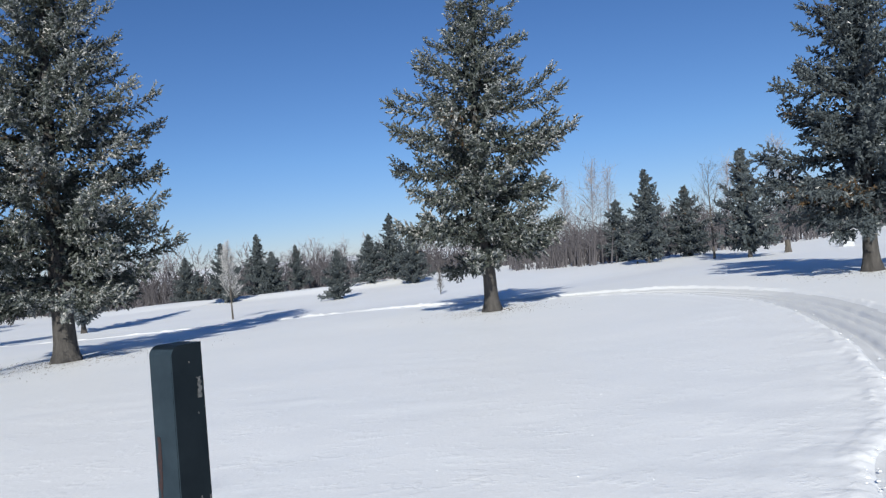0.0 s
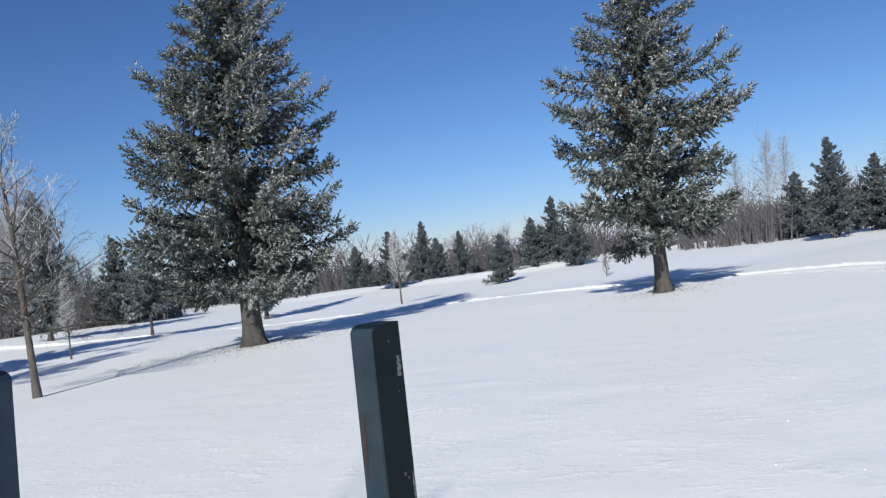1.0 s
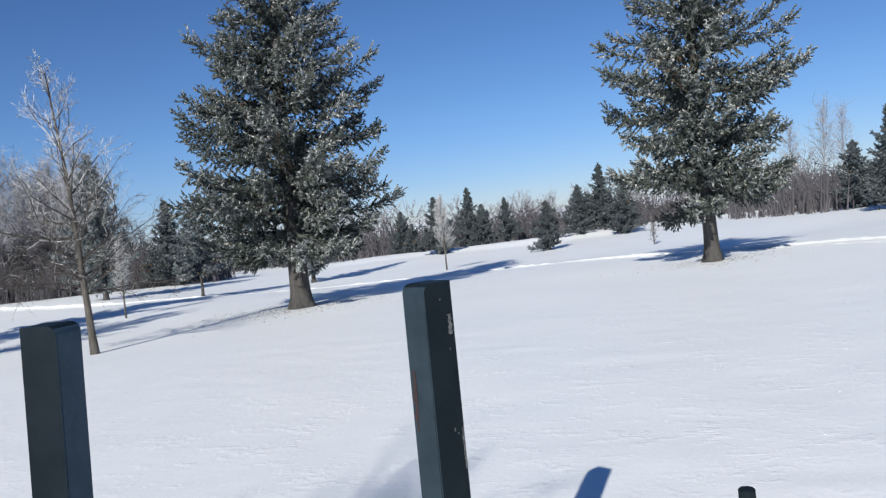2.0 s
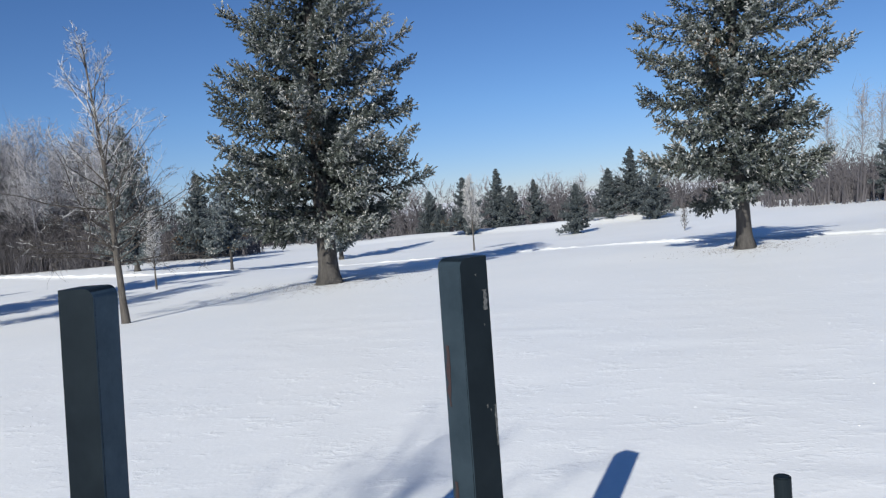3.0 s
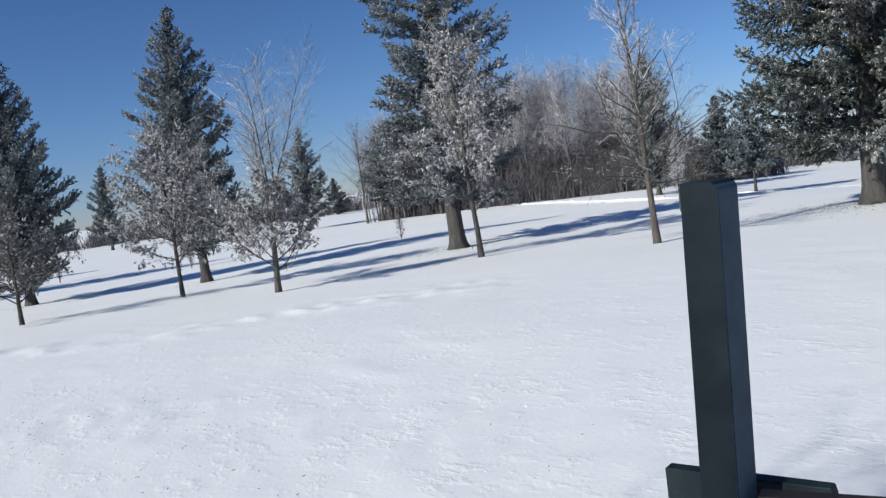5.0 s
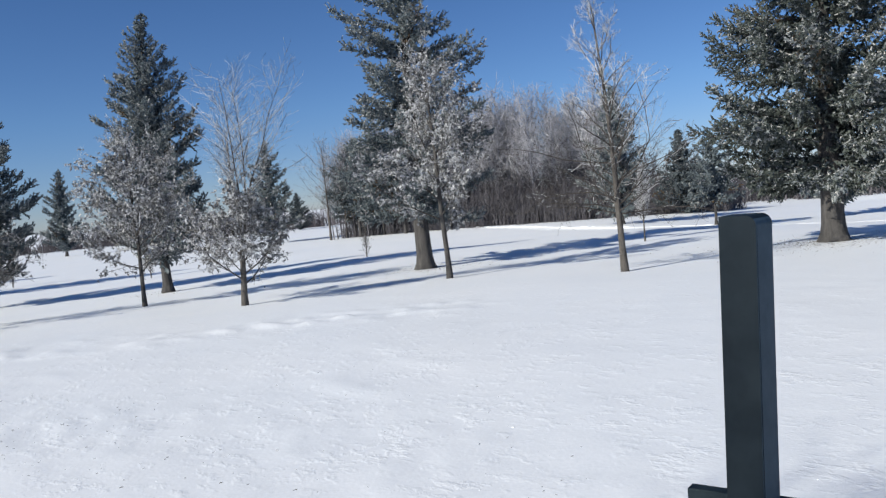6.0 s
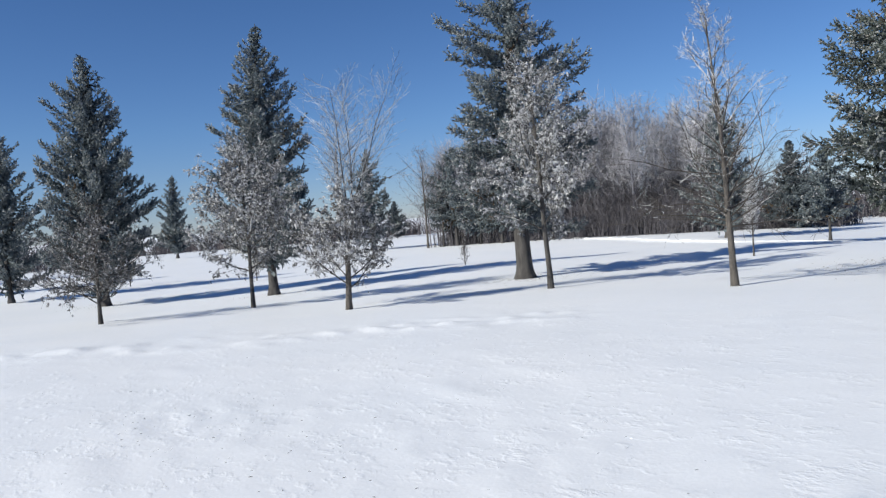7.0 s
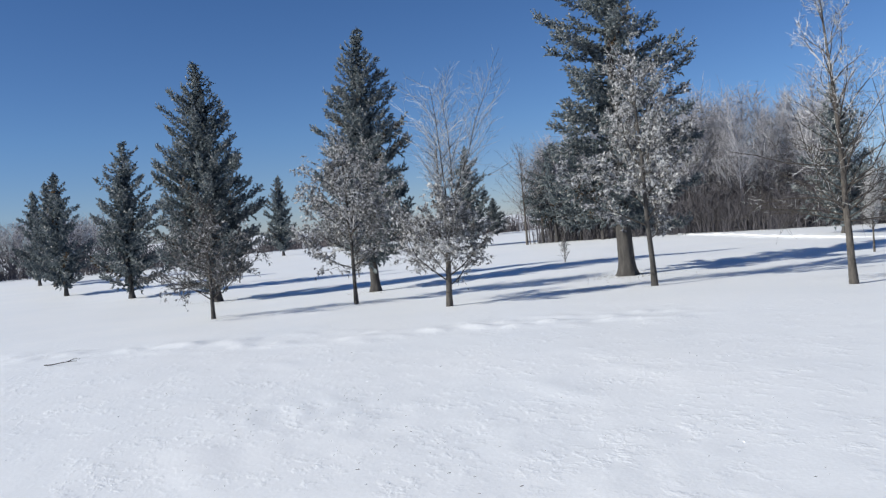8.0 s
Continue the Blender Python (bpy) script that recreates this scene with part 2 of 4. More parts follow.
def build_trail():
    """The packed trail: a bed with ruts between two low crumbly banks, let into the snow field."""
    seg = np.linalg.norm(np.diff(LINE, axis=0), axis=1)
    run = np.concatenate([[0], np.cumsum(seg)])
    far = np.hypot(LINE[:, 0], LINE[:, 1])
    marks, s = [], 0.6
    while s < run[-1] - 1:
        marks.append(s)
        s += 0.09 if s < 15 else max(0.035, 0.007 * float(np.interp(s, run, far)))
    marks = np.array(marks)
    cx, cy = np.interp(marks, run, LINE[:, 0]), np.interp(marks, run, LINE[:, 1])
    soft = np.hanning(61) / np.hanning(61).sum()
    tx, ty = (np.convolve(np.pad(np.gradient(q, marks), 30, mode="edge"), soft, mode="valid") for q in (cx, cy))
    n = np.hypot(tx, ty)
    nx, ny = -ty / n, tx / n
    d = np.concatenate([[-1.24, -1.16], np.linspace(-1.10, 1.10, 72), [1.16, 1.24]])
    x, y = cx[:, None] + nx[:, None] * d, cy[:, None] + ny[:, None] * d
    u = marks[:, None] + 0 * d[None]
    v = d[None] + 0.03 * wave(u, u * 0.3, 1.3, 61) + 0.02 * wave(x, y, 0.35, 67)
    w = np.abs(v)
    crumb = np.clip(wave(x, y, 0.055, 62) + 0.5 * wave(x, y, 0.10, 63) - 0.05, 0, 2)
    lump = np.clip(0.9 + 0.25 * wave(u, np.sign(d)[None] * 7.0 + 0 * u, 0.5, 64), 0.3, 1.2)
    bank = np.exp(-((w - 0.59) / 0.10) ** 4)
    apron = np.exp(-((w - 0.66) / 0.20) ** 2) * np.clip(wave(x, y, 0.9, 68) + 0.3, 0, 1)
    bed = np.exp(-(v / 0.50) ** 8)
    rut = np.exp(-((w - 0.25) / 0.055) ** 2) + 0.6 * np.exp(-(v / 0.04) ** 2)
    size = np.interp(marks, [0.6, 2, 22, 36, 46], [0.0, 1.0, 1.0, 1.3, 2.0])[:, None]
    shape = (-0.055 * bed - 0.062 * rut * bed + bank * lump * (0.007 + 0.026 * crumb) + 0.008 * apron * crumb
             + 0.003 * wave(x, y, 0.09, 66) * (1 - bed) + 0.0025 * wave(u * 6, v, 0.4, 69) * bed)
    z = field_at(x, y) + 0.006 + size * shape * np.clip((1.06 - np.abs(d)) / 0.12, 0, 1)[None]
    z[:, :2] -= np.array([0.0055, 0.004])
    z[:, -2:] -= np.array([0.004, 0.0055])
    k, m = x.shape
    i = np.arange(k - 1)[:, None] * m
    j = np.arange(m - 1)[None]
    faces = np.stack([i + j, i + m + j, i + m + j + 1, i + j + 1], -1).reshape(-1, 4)[:, ::-1]
    packed = (0.25 * (w[:-1, :-1] + w[1:, :-1] + w[:-1, 1:] + w[1:, 1:]) < 0.47).astype(np.int32)
    me = mesh_from("trail", np.stack([x.ravel(), y.ravel(), z.ravel()], -1), faces, [SNOW, PACKED_SHADED], packed.ravel(), smooth=True)
    if sum(p.normal.z for p in me.polygons) < 0:
        me.flip_normals()
    tagged(new("trail", me), "packed snow trail with ruts and crumbly banks", "trail", kind="structure")


build_trail()


# ---- trees ----
def tubes(paths, radii, sides):
    """Joined tapered tubes: lists of point rows and of radii."""
    verts, faces, base = [], [], 0
    ring = np.linspace(0, 2 * np.pi, sides, endpoint=False)
    for pts, rad in zip(paths, radii):
        pts = np.asarray(pts, float)
        way = np.gradient(pts, axis=0)
        way /= np.linalg.norm(way, axis=1)[:, None] + 1e-9
        ref = np.array([0, 0, 1.0]) if abs(way[0][2]) < 0.8 else np.array([1.0, 0, 0])
        one = np.cross(way, ref)
        one /= np.linalg.norm(one, axis=1)[:, None] + 1e-9
        two = np.cross(way, one)
        v = pts[:, None] + np.asarray(rad)[:, None, None] * (one[:, None] * np.cos(ring)[None, :, None] + two[:, None] * np.sin(ring)[None, :, None])
        verts.append(v.reshape(-1, 3))
        m = len(pts)
        i = np.arange(m - 1)[:, None] * sides
        j = np.arange(sides)[None]
        j2 = (j + 1) % sides
        faces.append((np.stack([i + j, i + j2, i + sides + j2, i + sides + j], -1).reshape(-1, 4) + base))
        base += m * sides
    return np.concatenate(verts), np.concatenate(faces)


def sprays(at, way, length, width, rng, needles=6):
    """Needle twigs: a thin three-sided spindle with ragged needles. Returns corners and triangles, and how many each twig has."""
    n = len(at)
    way = way / (np.linalg.norm(way, axis=1)[:, None] + 1e-9)
    one = np.cross(way, rng.normal(size=(n, 3)))
    one /= np.linalg.norm(one, axis=1)[:, None] + 1e-9
    two = np.cross(way, one)
    L, w = length[:, None], width[:, None]
    ang = [0, 2 * np.pi / 3, 4 * np.pi / 3]
    v = [at + way * L * 0.22 + w * 0.60 * (one * math.cos(a) + two * math.sin(a)) for a in ang] + [at + way * L]
    f = [(3, 1, 0), (3, 2, 1), (3, 0, 2)]
    k = 4
    for q in range(needles):
        s = 0.1 + 0.8 * (q + rng.random(n)[:, None] * 0.8) / needles
        a = q * 2.4 + rng.random(n)[:, None] * 1.2
        out = one * np.cos(a) + two * np.sin(a)
        root = at + way * L * s
        tip = root + way * L * (0.22 + 0.2 * rng.random(n)[:, None]) + out * w * (0.9 + 0.7 * rng.random(n)[:, None])
        side = np.cross(out, way) * w * 0.34
        v += [root - side, root + side + way * L * 0.10, tip]
        f.append((k, k + 1, k + 2))
        k += 3
    verts = np.stack(v, 1).reshape(-1, 3)
    faces = (np.arange(n)[:, None, None] * k + np.array(f)[None]).reshape(-1, 3)
    return verts, faces, len(f)


def unit(v):
    return v / (np.linalg.norm(v, axis=-1, keepdims=True) + 1e-9)


def spruce_meshes(name, tall, wide, clear, seed, limbs=150, twig=0.11, frost=0.4, trunk=None, brown=0.012, split=False, full=0.72, hang=1.0, fan=1.0, whorl=0.42,
                  needles=3, sweep=0.0, fleck=0.5, green=None, lush=1.0, windward=None, ragged=0.44):
    """Trunk and boughs of a spruce standing at the origin; with split each bough is a mesh of its own.
    A bough is a paddle of side shoots set with short twigs; frost lies on the outer twigs, most on the windward side."""
    rng = np.random.default_rng(seed)
    base = trunk or tall * 0.028
    zs = np.concatenate([[0, 0.12, 0.25, 0.45, 0.7, 1.0, 1.4], np.linspace(1.9, tall, 17)])
    sway = 0.02 * tall * np.stack([np.sin(zs / tall * 3 + seed), np.cos(zs / tall * 2.3 + seed)], -1) * (zs / tall)[:, None]
    line = np.concatenate([sway, zs[:, None] - 0.15 * (zs[:, None] == 0)], 1)
    rad = base * (1 - zs / tall) ** 0.8 + 0.01 + base * 0.75 * np.exp(-zs / 0.16)
    tv, tf = tubes([line], [rad], 14)
    tv[:, :2] *= (1 + (0.05 + 0.16 * np.exp(-np.maximum(tv[:, 2], 0) / 0.2)) * np.sin(np.arctan2(tv[:, 1], tv[:, 0]) * 5 + tv[:, 2] * 2 + seed))[:, None]
    out_meshes = [mesh_from(name + "_trunk", tv, tf, [SPRUCE_BARK], smooth=True)]
    mats = [SPRUCE_BARK, green or NEEDLES, FROSTED, BROWN_NEEDLES, NEEDLE_FROST]
    reach_noise = 1.16 - ragged * rng.random(60)
    pile, off = [[], [], []], 0
    up = np.array([0, 0, 1.0])
    for k in range(limbs):
        s = ((k + rng.random()) / limbs) ** 1.08
        z0 = clear + s * (tall - clear) * 0.985
        tier = whorl * (0.35 + 0.65 * (1 - s))
        z0 = min(clear + (round((z0 - clear) / tier) + 0.20 * rng.normal()) * tier, tall * 0.985)
        az = k * 2.39996 + rng.normal() * 0.30
        prof = min(1.0, 0.74 + 2.6 * s) * (1 - s**full) + 0.012
        reach = wide * 0.5 * prof * (0.74 + 0.30 * rng.random() ** 0.7) * reach_noise[int((az % 6.283) / 6.284 * 10) + 10 * int(s * 5.99)]
        reach = max(reach * 0.92, 0.05)
        lift = -0.10 * hang + 0.66 * s**0.8 + sweep * (1 - 0.5 * s) + rng.normal() * 0.11
        out = np.array([math.cos(az), math.sin(az), 0])
        side = np.array([-out[1], out[0], 0])
        u = np.linspace(0, 1, 8)
        bend = rng.normal() * 0.14
        droop = (0.40 * (1 - s) * hang + 0.12) * (0.7 + 0.6 * rng.random())
        pts = (np.array([np.interp(z0, zs, sway[:, 0]), np.interp(z0, zs, sway[:, 1]), z0])[None]
               + out[None] * (u * reach)[:, None] + side[None] * (bend * reach * u**2)[:, None])
        pts[:, 2] += reach * (lift * u - 1.25 * droop * u**2 + droop * 1.25 * u**3)
        lv, lf = tubes([pts], [np.maximum(0.010 + 0.010 * reach - 0.012 * u * (1 + reach * 0.6), 0.004)], 4)
        # side shoots
        n2 = max(5, int(reach * lush / (twig * 0.52)))
        uq = np.concatenate([0.12 + 0.88 * ((np.arange(n2) + rng.random(n2)) / n2) ** 0.72, [0.97, 1.0]])
        root = np.stack([np.interp(uq, u, pts[:, c]) for c in range(3)], -1)
        slope = np.gradient(pts, axis=0)
        ahead = unit(np.stack([np.interp(uq, u, slope[:, c]) for c in range(3)], -1))
        m2 = len(uq)
        shape = (0.60 + 0.40 * np.sin(np.pi * (0.18 + 0.70 * uq))) * np.minimum(1.0, 0.50 + 1.2 * uq)
        span = fan * (0.09 + 0.155 * min(reach, 1.6)) * shape * (0.65 + 0.55 * rng.random(m2)) * (1 - 0.12 * s) * min(1.0, (1.04 - s) / 0.16)
        falls = (rng.random(m2) < 0.30 * hang * (1 - s) ** 0.6) & (uq > 0.25) & (uq < 0.96)
        spin = np.arange(m2) * 2.39996 + rng.random(m2)
        lean = np.where(np.arange(m2) == m2 - 1, 0.0, 0.55 + 0.45 * rng.random(m2))
        tilt = 0.72 * np.sin(spin) * lean + 0.06 + 0.25 * sweep - 0.22 * hang * (1 - s) * rng.random(m2)
        tilt = np.where(falls, -0.8 - 0.4 * rng.random(m2), tilt)
        across = np.where(falls, 0.3, 1.0) * np.cos(spin) * lean
        d2 = unit(ahead * 0.75 + side[None] * across[:, None] + up[None] * tilt[:, None])
        heavy = np.where(rng.random(m2) < 0.55, 1.35, 0.35)
        # twigs on each shoot
        each2 = np.maximum(2, np.ceil(span * lush / (twig * 0.48)).astype(int))
        own = np.repeat(np.arange(m2), each2)
        first = np.concatenate([[0], np.cumsum(each2)[:-1]])
        nth = np.arange(len(own)) - first[own]
        n = len(own)
        e = (nth + 0.25 + 0.6 * rng.random(n)) / each2[own]
        d = d2[own]
        curve = np.where(falls[own], 0.05, 0.22 + 0.2 * sweep)
        at = root[own] + d * (span[own] * e)[:, None] + up[None] * (span[own] * curve * e * e)[:, None]
        flank = unit(np.cross(d, up)) * np.where(nth % 2 == 0, 1.0, -1.0)[:, None]
        rise = np.where(falls[own], -0.35, 0.22 - 0.25 * hang * (1 - s)) + 0.25 * sweep
        way = d * 0.8 + flank * (0.75 * (1.05 - 0.8 * e))[:, None] + up[None] * rise[:, None] + rng.normal(size=(n, 3)) * 0.22
        tipness = 0.5 * uq[own] + 0.5 * e
        coat = heavy[own]
        lng = twig * (0.95 + 0.55 * rng.random(n)) * (1 - 0.28 * s**1.5) * min(1.0, 0.55 + (1.0 - s) * 3)
        # dark shoots inside the crown
        inner = 13 if s < 0.8 else 4
        q = 0.03 + 0.34 * rng.random(inner)
        at = np.concatenate([at, np.stack([np.interp(q, u, pts[:, c]) for c in range(3)], -1) + rng.normal(size=(inner, 3)) * 0.10 * min(reach, 1.2)])
        way = np.concatenate([way, out[None] * 0.6 - up[None] * 0.5 + rng.normal(size=(inner, 3)) * 0.5])
        tipness, coat = np.concatenate([tipness, np.zeros(inner)]), np.concatenate([coat, np.zeros(inner)])
        lng = np.concatenate([lng, twig * 1.9 * np.ones(inner)])
        n = len(at)
        cv, cf, each = sprays(at, way, lng, lng * (0.46 if needles > 1 else 0.52), rng, needles=needles)
        patch = 0.5 + 0.5 * np.sin(at[:, 0] * 2.1 + seed) * np.sin(at[:, 1] * 1.9 + 2) * np.sin(at[:, 2] * 1.7)
        wind = 1.0 if windward is None else 0.30 + 0.95 * (0.5 + 0.5 * math.cos(az - windward)) ** 1.2
        chance = frost * wind * coat * (0.10 + 1.5 * tipness**1.6) * (0.5 + 0.9 * patch)
        idx = np.ones((n, each), dtype=np.int32)
        if rng.random() < brown * 4:
            idx[rng.random(n) < 0.35] = 3
        roll = rng.random(n)
        idx[roll < chance * 0.75, :] = 2
        bright = rng.random((n, each)) < (fleck * chance)[:, None] * np.array([0.35] * 3 + [1.0] * (each - 3))[None]
        idx[bright] = 4
        faces = [*lf.tolist(), *(cf + len(lv)).tolist()]
        index = [0] * len(lf) + idx.ravel().tolist()
        verts = np.concatenate([lv, cv])
        if split:
            out_meshes.append(mesh_from(name + "_bough", verts, faces, mats, index))
        else:
            pile[0].append(verts)
            pile[1] += [[i + off for i in f] for f in faces]
            pile[2] += index
            off += len(verts)
    if not split:
        out_meshes.append(mesh_from(name + "_crown", np.concatenate(pile[0]), pile[1], mats, pile[2]))
    return out_meshes


def spruce(meshes, x, y, label, turn=0.0, scale=1.0, lean=(0, 0), group="spruces on the snow field", sink=0.04):
    ob = thing("spruce_tree", (x, y, ground_at(x, y) - sink), label, "spruce tree", group)
    ob.rotation_euler = (radians(lean[0]), radians(lean[1]), radians(turn))
    ob.scale = (scale, scale, scale)
    part("trunk", meshes[0], None, ob, "rough grey-brown bark")
    if len(meshes) == 2:
        tagged(part("crown", meshes[1], None, ob, "dark green needles edged with white frost"), kind="stuff")
    for m in meshes[1:] if len(meshes) > 2 else ():
        part("bough", m, None, ob)
    return ob


def bare_tree_meshes(name, tall, wide, clear, seed, base, order=3, kids=9, frost=0.6, clusters=0, up=0.9, sides=5, bark=None, fine=1.0, low_leaf=1.0, frost_from=0.0, fork=0.0, curl=0.13, bias=1.0, many=1.0, rise=0.9, taper=0.75, leaf_top=0.93, crook=1.0, leaf=1.0):
    """Trunk, branches and frost of a leafless tree standing at the origin."""
    rng = np.random.default_rng(seed)
    levels = [[] for _ in range(order + 1)]
    n = 12
    z = np.linspace(0, fork or tall * 0.93, n)
    wob = np.cumsum(rng.normal(size=(n, 2)) * 0.018 * crook * tall / n * 3, axis=0) * (z / tall)[:, None]
    main = np.concatenate([wob, z[:, None]], 1)
    main[0, 2] = -0.12
    levels[0].append((main, base * (1 - (0.45 if fork else 0.93) * z / z[-1]) ** 0.9 + 0.006 + base * 0.4 * np.exp(-z / 0.12)))
    def shoot(p, d, length, r, lift, m=6):
        pts = [p]
        step = length / (m - 1)
        for _ in range(m - 1):
            d = d + np.array([0, 0, lift * 0.16]) + rng.normal(size=3) * curl
            d = d / np.linalg.norm(d)
            pts.append(pts[-1] + d * step)
        return np.array(pts), np.linspace(r, max(r * 0.25, 0.0022), m)
    for k in range(5 if fork else 0):
        a = k * 1.257 + rng.random() * 0.6
        tilt = 0.08 + 0.15 * rng.random()
        d = np.array([math.cos(a) * tilt, math.sin(a) * tilt, 1.0])
        levels[1].append(shoot(main[-1 - k % 3], d / np.linalg.norm(d), (tall - fork) * (0.75 + 0.25 * rng.random()), base * 0.33, 0.5, 5))
    for lev in range(order):
        for pts, rad in levels[lev]:
            own = np.linalg.norm(pts[-1] - pts[0])
            count = int(kids * ((1.6 if fork else 3.0) if lev == 0 else 2.2 if fork and own > 1.6 else 1.0) * (0.8 + 0.4 * rng.random()) * (fine if lev > 0 else many))
            for k in range(count):
                s = (k + rng.random()) / count
                if lev == 0:
                    s = clear / tall + (1 - clear / tall) * s**bias * 0.97
                else:
                    s = 0.15 + 0.85 * s
                f = s * (len(pts) - 1)
                i = min(int(f), len(pts) - 2)
                p = pts[i] + (pts[i + 1] - pts[i]) * (f - i)
                d0 = pts[i + 1] - pts[i]
                d0 = d0 / np.linalg.norm(d0)
                az = k * 2.39996 + rng.random()
                out = np.array([math.cos(az), math.sin(az), 0.0])
                if lev == 0:
                    q = (s - clear / tall) / (1 - clear / tall)
                    length = wide * 0.5 * (0.30 + 0.95 * (1 - q) ** taper * min(1.0, 5 * q + 0.5)) * (0.6 + 0.55 * rng.random()) + 0.12
                    d = out * (1.0 - 0.45 * q) + np.array([0, 0, up * (0.45 + rise * q)])
                else:
                    length = own * (0.52 - 0.25 * s) * (0.6 + 0.7 * rng.random())
                    d = d0 * 0.75 + out * 0.6 + rng.normal(size=3) * 0.25
                r = max(min(rad[i] * 0.45, 0.018), 0.0040 / (lev + 1) + 0.0012)
                levels[lev + 1].append(shoot(p, d / np.linalg.norm(d), max(length, 0.08), r, up if lev == 0 else 0.3, (6, 5, 4, 3)[lev + 1]))
    tv, tf = tubes([a for a, _ in levels[0]], [b for _, b in levels[0]], 10)
    trunk_mesh = mesh_from(name + "_trunk", tv, tf, [bark or GREY_BARK], smooth=True)
    vs, fs, idx, off = [], [], [], 0
    for lev in range(1, order + 1):
        v, f = tubes([a for a, _ in levels[lev]], [b for _, b in levels[lev]], 4 if lev == 1 else 3)
        hi = v[f[:, 0], 2]
        vs.append(v), fs.append(f + off)
        chance = frost * (0.22 if lev == 1 else 1.0) * np.clip((hi - frost_from) / (tall * 0.5) + 0.35, 0.15, 1.2)
        per = (len(levels[lev][0][0]) - 1) * (4 if lev == 1 else 3)
        roll = np.repeat(rng.random(len(f) // per), per)[: len(f)] * 0.6 + 0.4 * rng.random(len(f))
        idx.append((roll < chance * 0.9).astype(np.int32))
        off += len(v)
    branch_mesh = mesh_from(name + "_branches", np.concatenate(vs), np.concatenate(fs), [TWIG, HOAR], np.concatenate(idx))
    out = [trunk_mesh, branch_mesh]
    ends = [a for a, _ in levels[order]]
    if clusters:
        pick = rng.integers(0, len(ends), clusters)
        f = rng.random(clusters)
        pos = np.array([ends[a][int(b * len(ends[a]))] for a, b in zip(pick, f)]) + rng.normal(size=(clusters, 3)) * 0.03
        keep = rng.random(clusters) < np.where(pos[:, 2] < tall * 0.62, 1.0, low_leaf)
        pos = pos[keep & (pos[:, 2] < tall * leaf_top * (0.85 + 0.15 * rng.random(clusters)))]
        way = rng.normal(size=(len(pos), 3)) + np.array([0, 0, -0.5])
        L = leaf * (0.05 + 0.065 * rng.random(len(pos)))
        v, fc, each = sprays(pos, way, L, L * 0.42, rng, needles=5)
        roll = rng.random(len(pos))
        idx = np.zeros((len(pos), each), dtype=np.int32)
        idx[roll < 0.80 * frost] = 1
        idx[:, 5:6] = 1
        out.append(mesh_from(name + "_clusters", v, fc, [SEED, HOAR], idx.ravel()))
    return out


def bare_tree(meshes, x, y, label, turn=0.0, scale=1.0, name="bare_tree", category="tree", group="young bare trees", leaf="dry seed clusters coated with frost", lean=(0, 0)):
    ob = thing(name, (x, y, ground_at(x, y) - 0.02), label, category, group)
    ob.rotation_euler = (radians(lean[0]), radians(lean[1]), radians(turn))
    ob.scale = (scale, scale, scale)
    part("trunk", meshes[0], None, ob)
    tagged(part("twig_crown", meshes[1], None, ob, "thin twigs white with frost"), kind="stuff")
    if len(meshes) > 2:
        tagged(part("foliage", meshes[2], None, ob, leaf), kind="stuff")
    return ob


# large spruces
SPRUCE_A = spruce_meshes("spruce_a", 10.9, 5.9, 1.55, 11, limbs=215, green=DARK_NEEDLES, whorl=0.46, frost=0.52, fleck=0.42, twig=0.085, trunk=0.25, split=True, full=1.85, hang=0.8, needles=2, windward=-0.9)
SPRUCE_B = spruce_meshes("spruce_b", 9.0, 5.1, 1.55, 23, limbs=150, green=DARK_NEEDLES, whorl=0.50, frost=0.50, fleck=0.42, twig=0.085, trunk=0.165, split=True, hang=0.85, full=1.9, needles=2, ragged=0.55)
SPRUCE_R = spruce_meshes("spruce_r", 7.8, 4.7, 1.35, 29, limbs=140, frost=0.04, twig=0.105, trunk=0.15, split=True, brown=0.03, full=1.3, hang=0.9, needles=2, green=FAR_NEEDLES, whorl=0.46)
SPRUCE_C = spruce_meshes("spruce_c", 10.5, 5.0, 1.9, 37, limbs=125, frost=0.42, fleck=0.35, twig=0.10, needles=2, trunk=0.24, split=True, hang=0.5, full=2.6, whorl=0.62, ragged=0.60)
SPRUCE_H = spruce_meshes("spruce_h", 9.5, 4.3, 1.2, 41, limbs=165, frost=0.62, fleck=0.3, twig=0.11, trunk=0.15, split=True, hang=0.20, full=1.8, sweep=0.35, needles=2, whorl=0.50)
SPRUCE_J = spruce_meshes("spruce_j", 9.3, 4.7, 0.75, 53, limbs=180, frost=0.60, fleck=0.28, twig=0.115, trunk=0.15, split=True, hang=0.15, full=1.9, sweep=0.45, needles=2, whorl=0.50)
SPRUCE_M = spruce_meshes("spruce_m", 7.6, 4.1, 0.7, 67, limbs=85, frost=0.75, fleck=0.3, ragged=0.6, twig=0.14, trunk=0.11, full=1.9, hang=0.25, needles=1, sweep=0.30, whorl=0.55)
SPRUCE_K = spruce_meshes("spruce_k", 7.4, 3.7, 0.7, 79, limbs=88, frost=0.45, ragged=0.55, fleck=0.3, twig=0.15, trunk=0.10, full=1.6, hang=0.2, needles=1, sweep=0.35, whorl=0.5)
SPRUCE_N = spruce_meshes("spruce_n", 5.0, 4.0, 0.30, 71, limbs=85, green=FAR_NEEDLES, frost=0.05, twig=0.14, trunk=0.07, full=1.25, hang=0.2, whorl=0.40, needles=1, sweep=0.2)
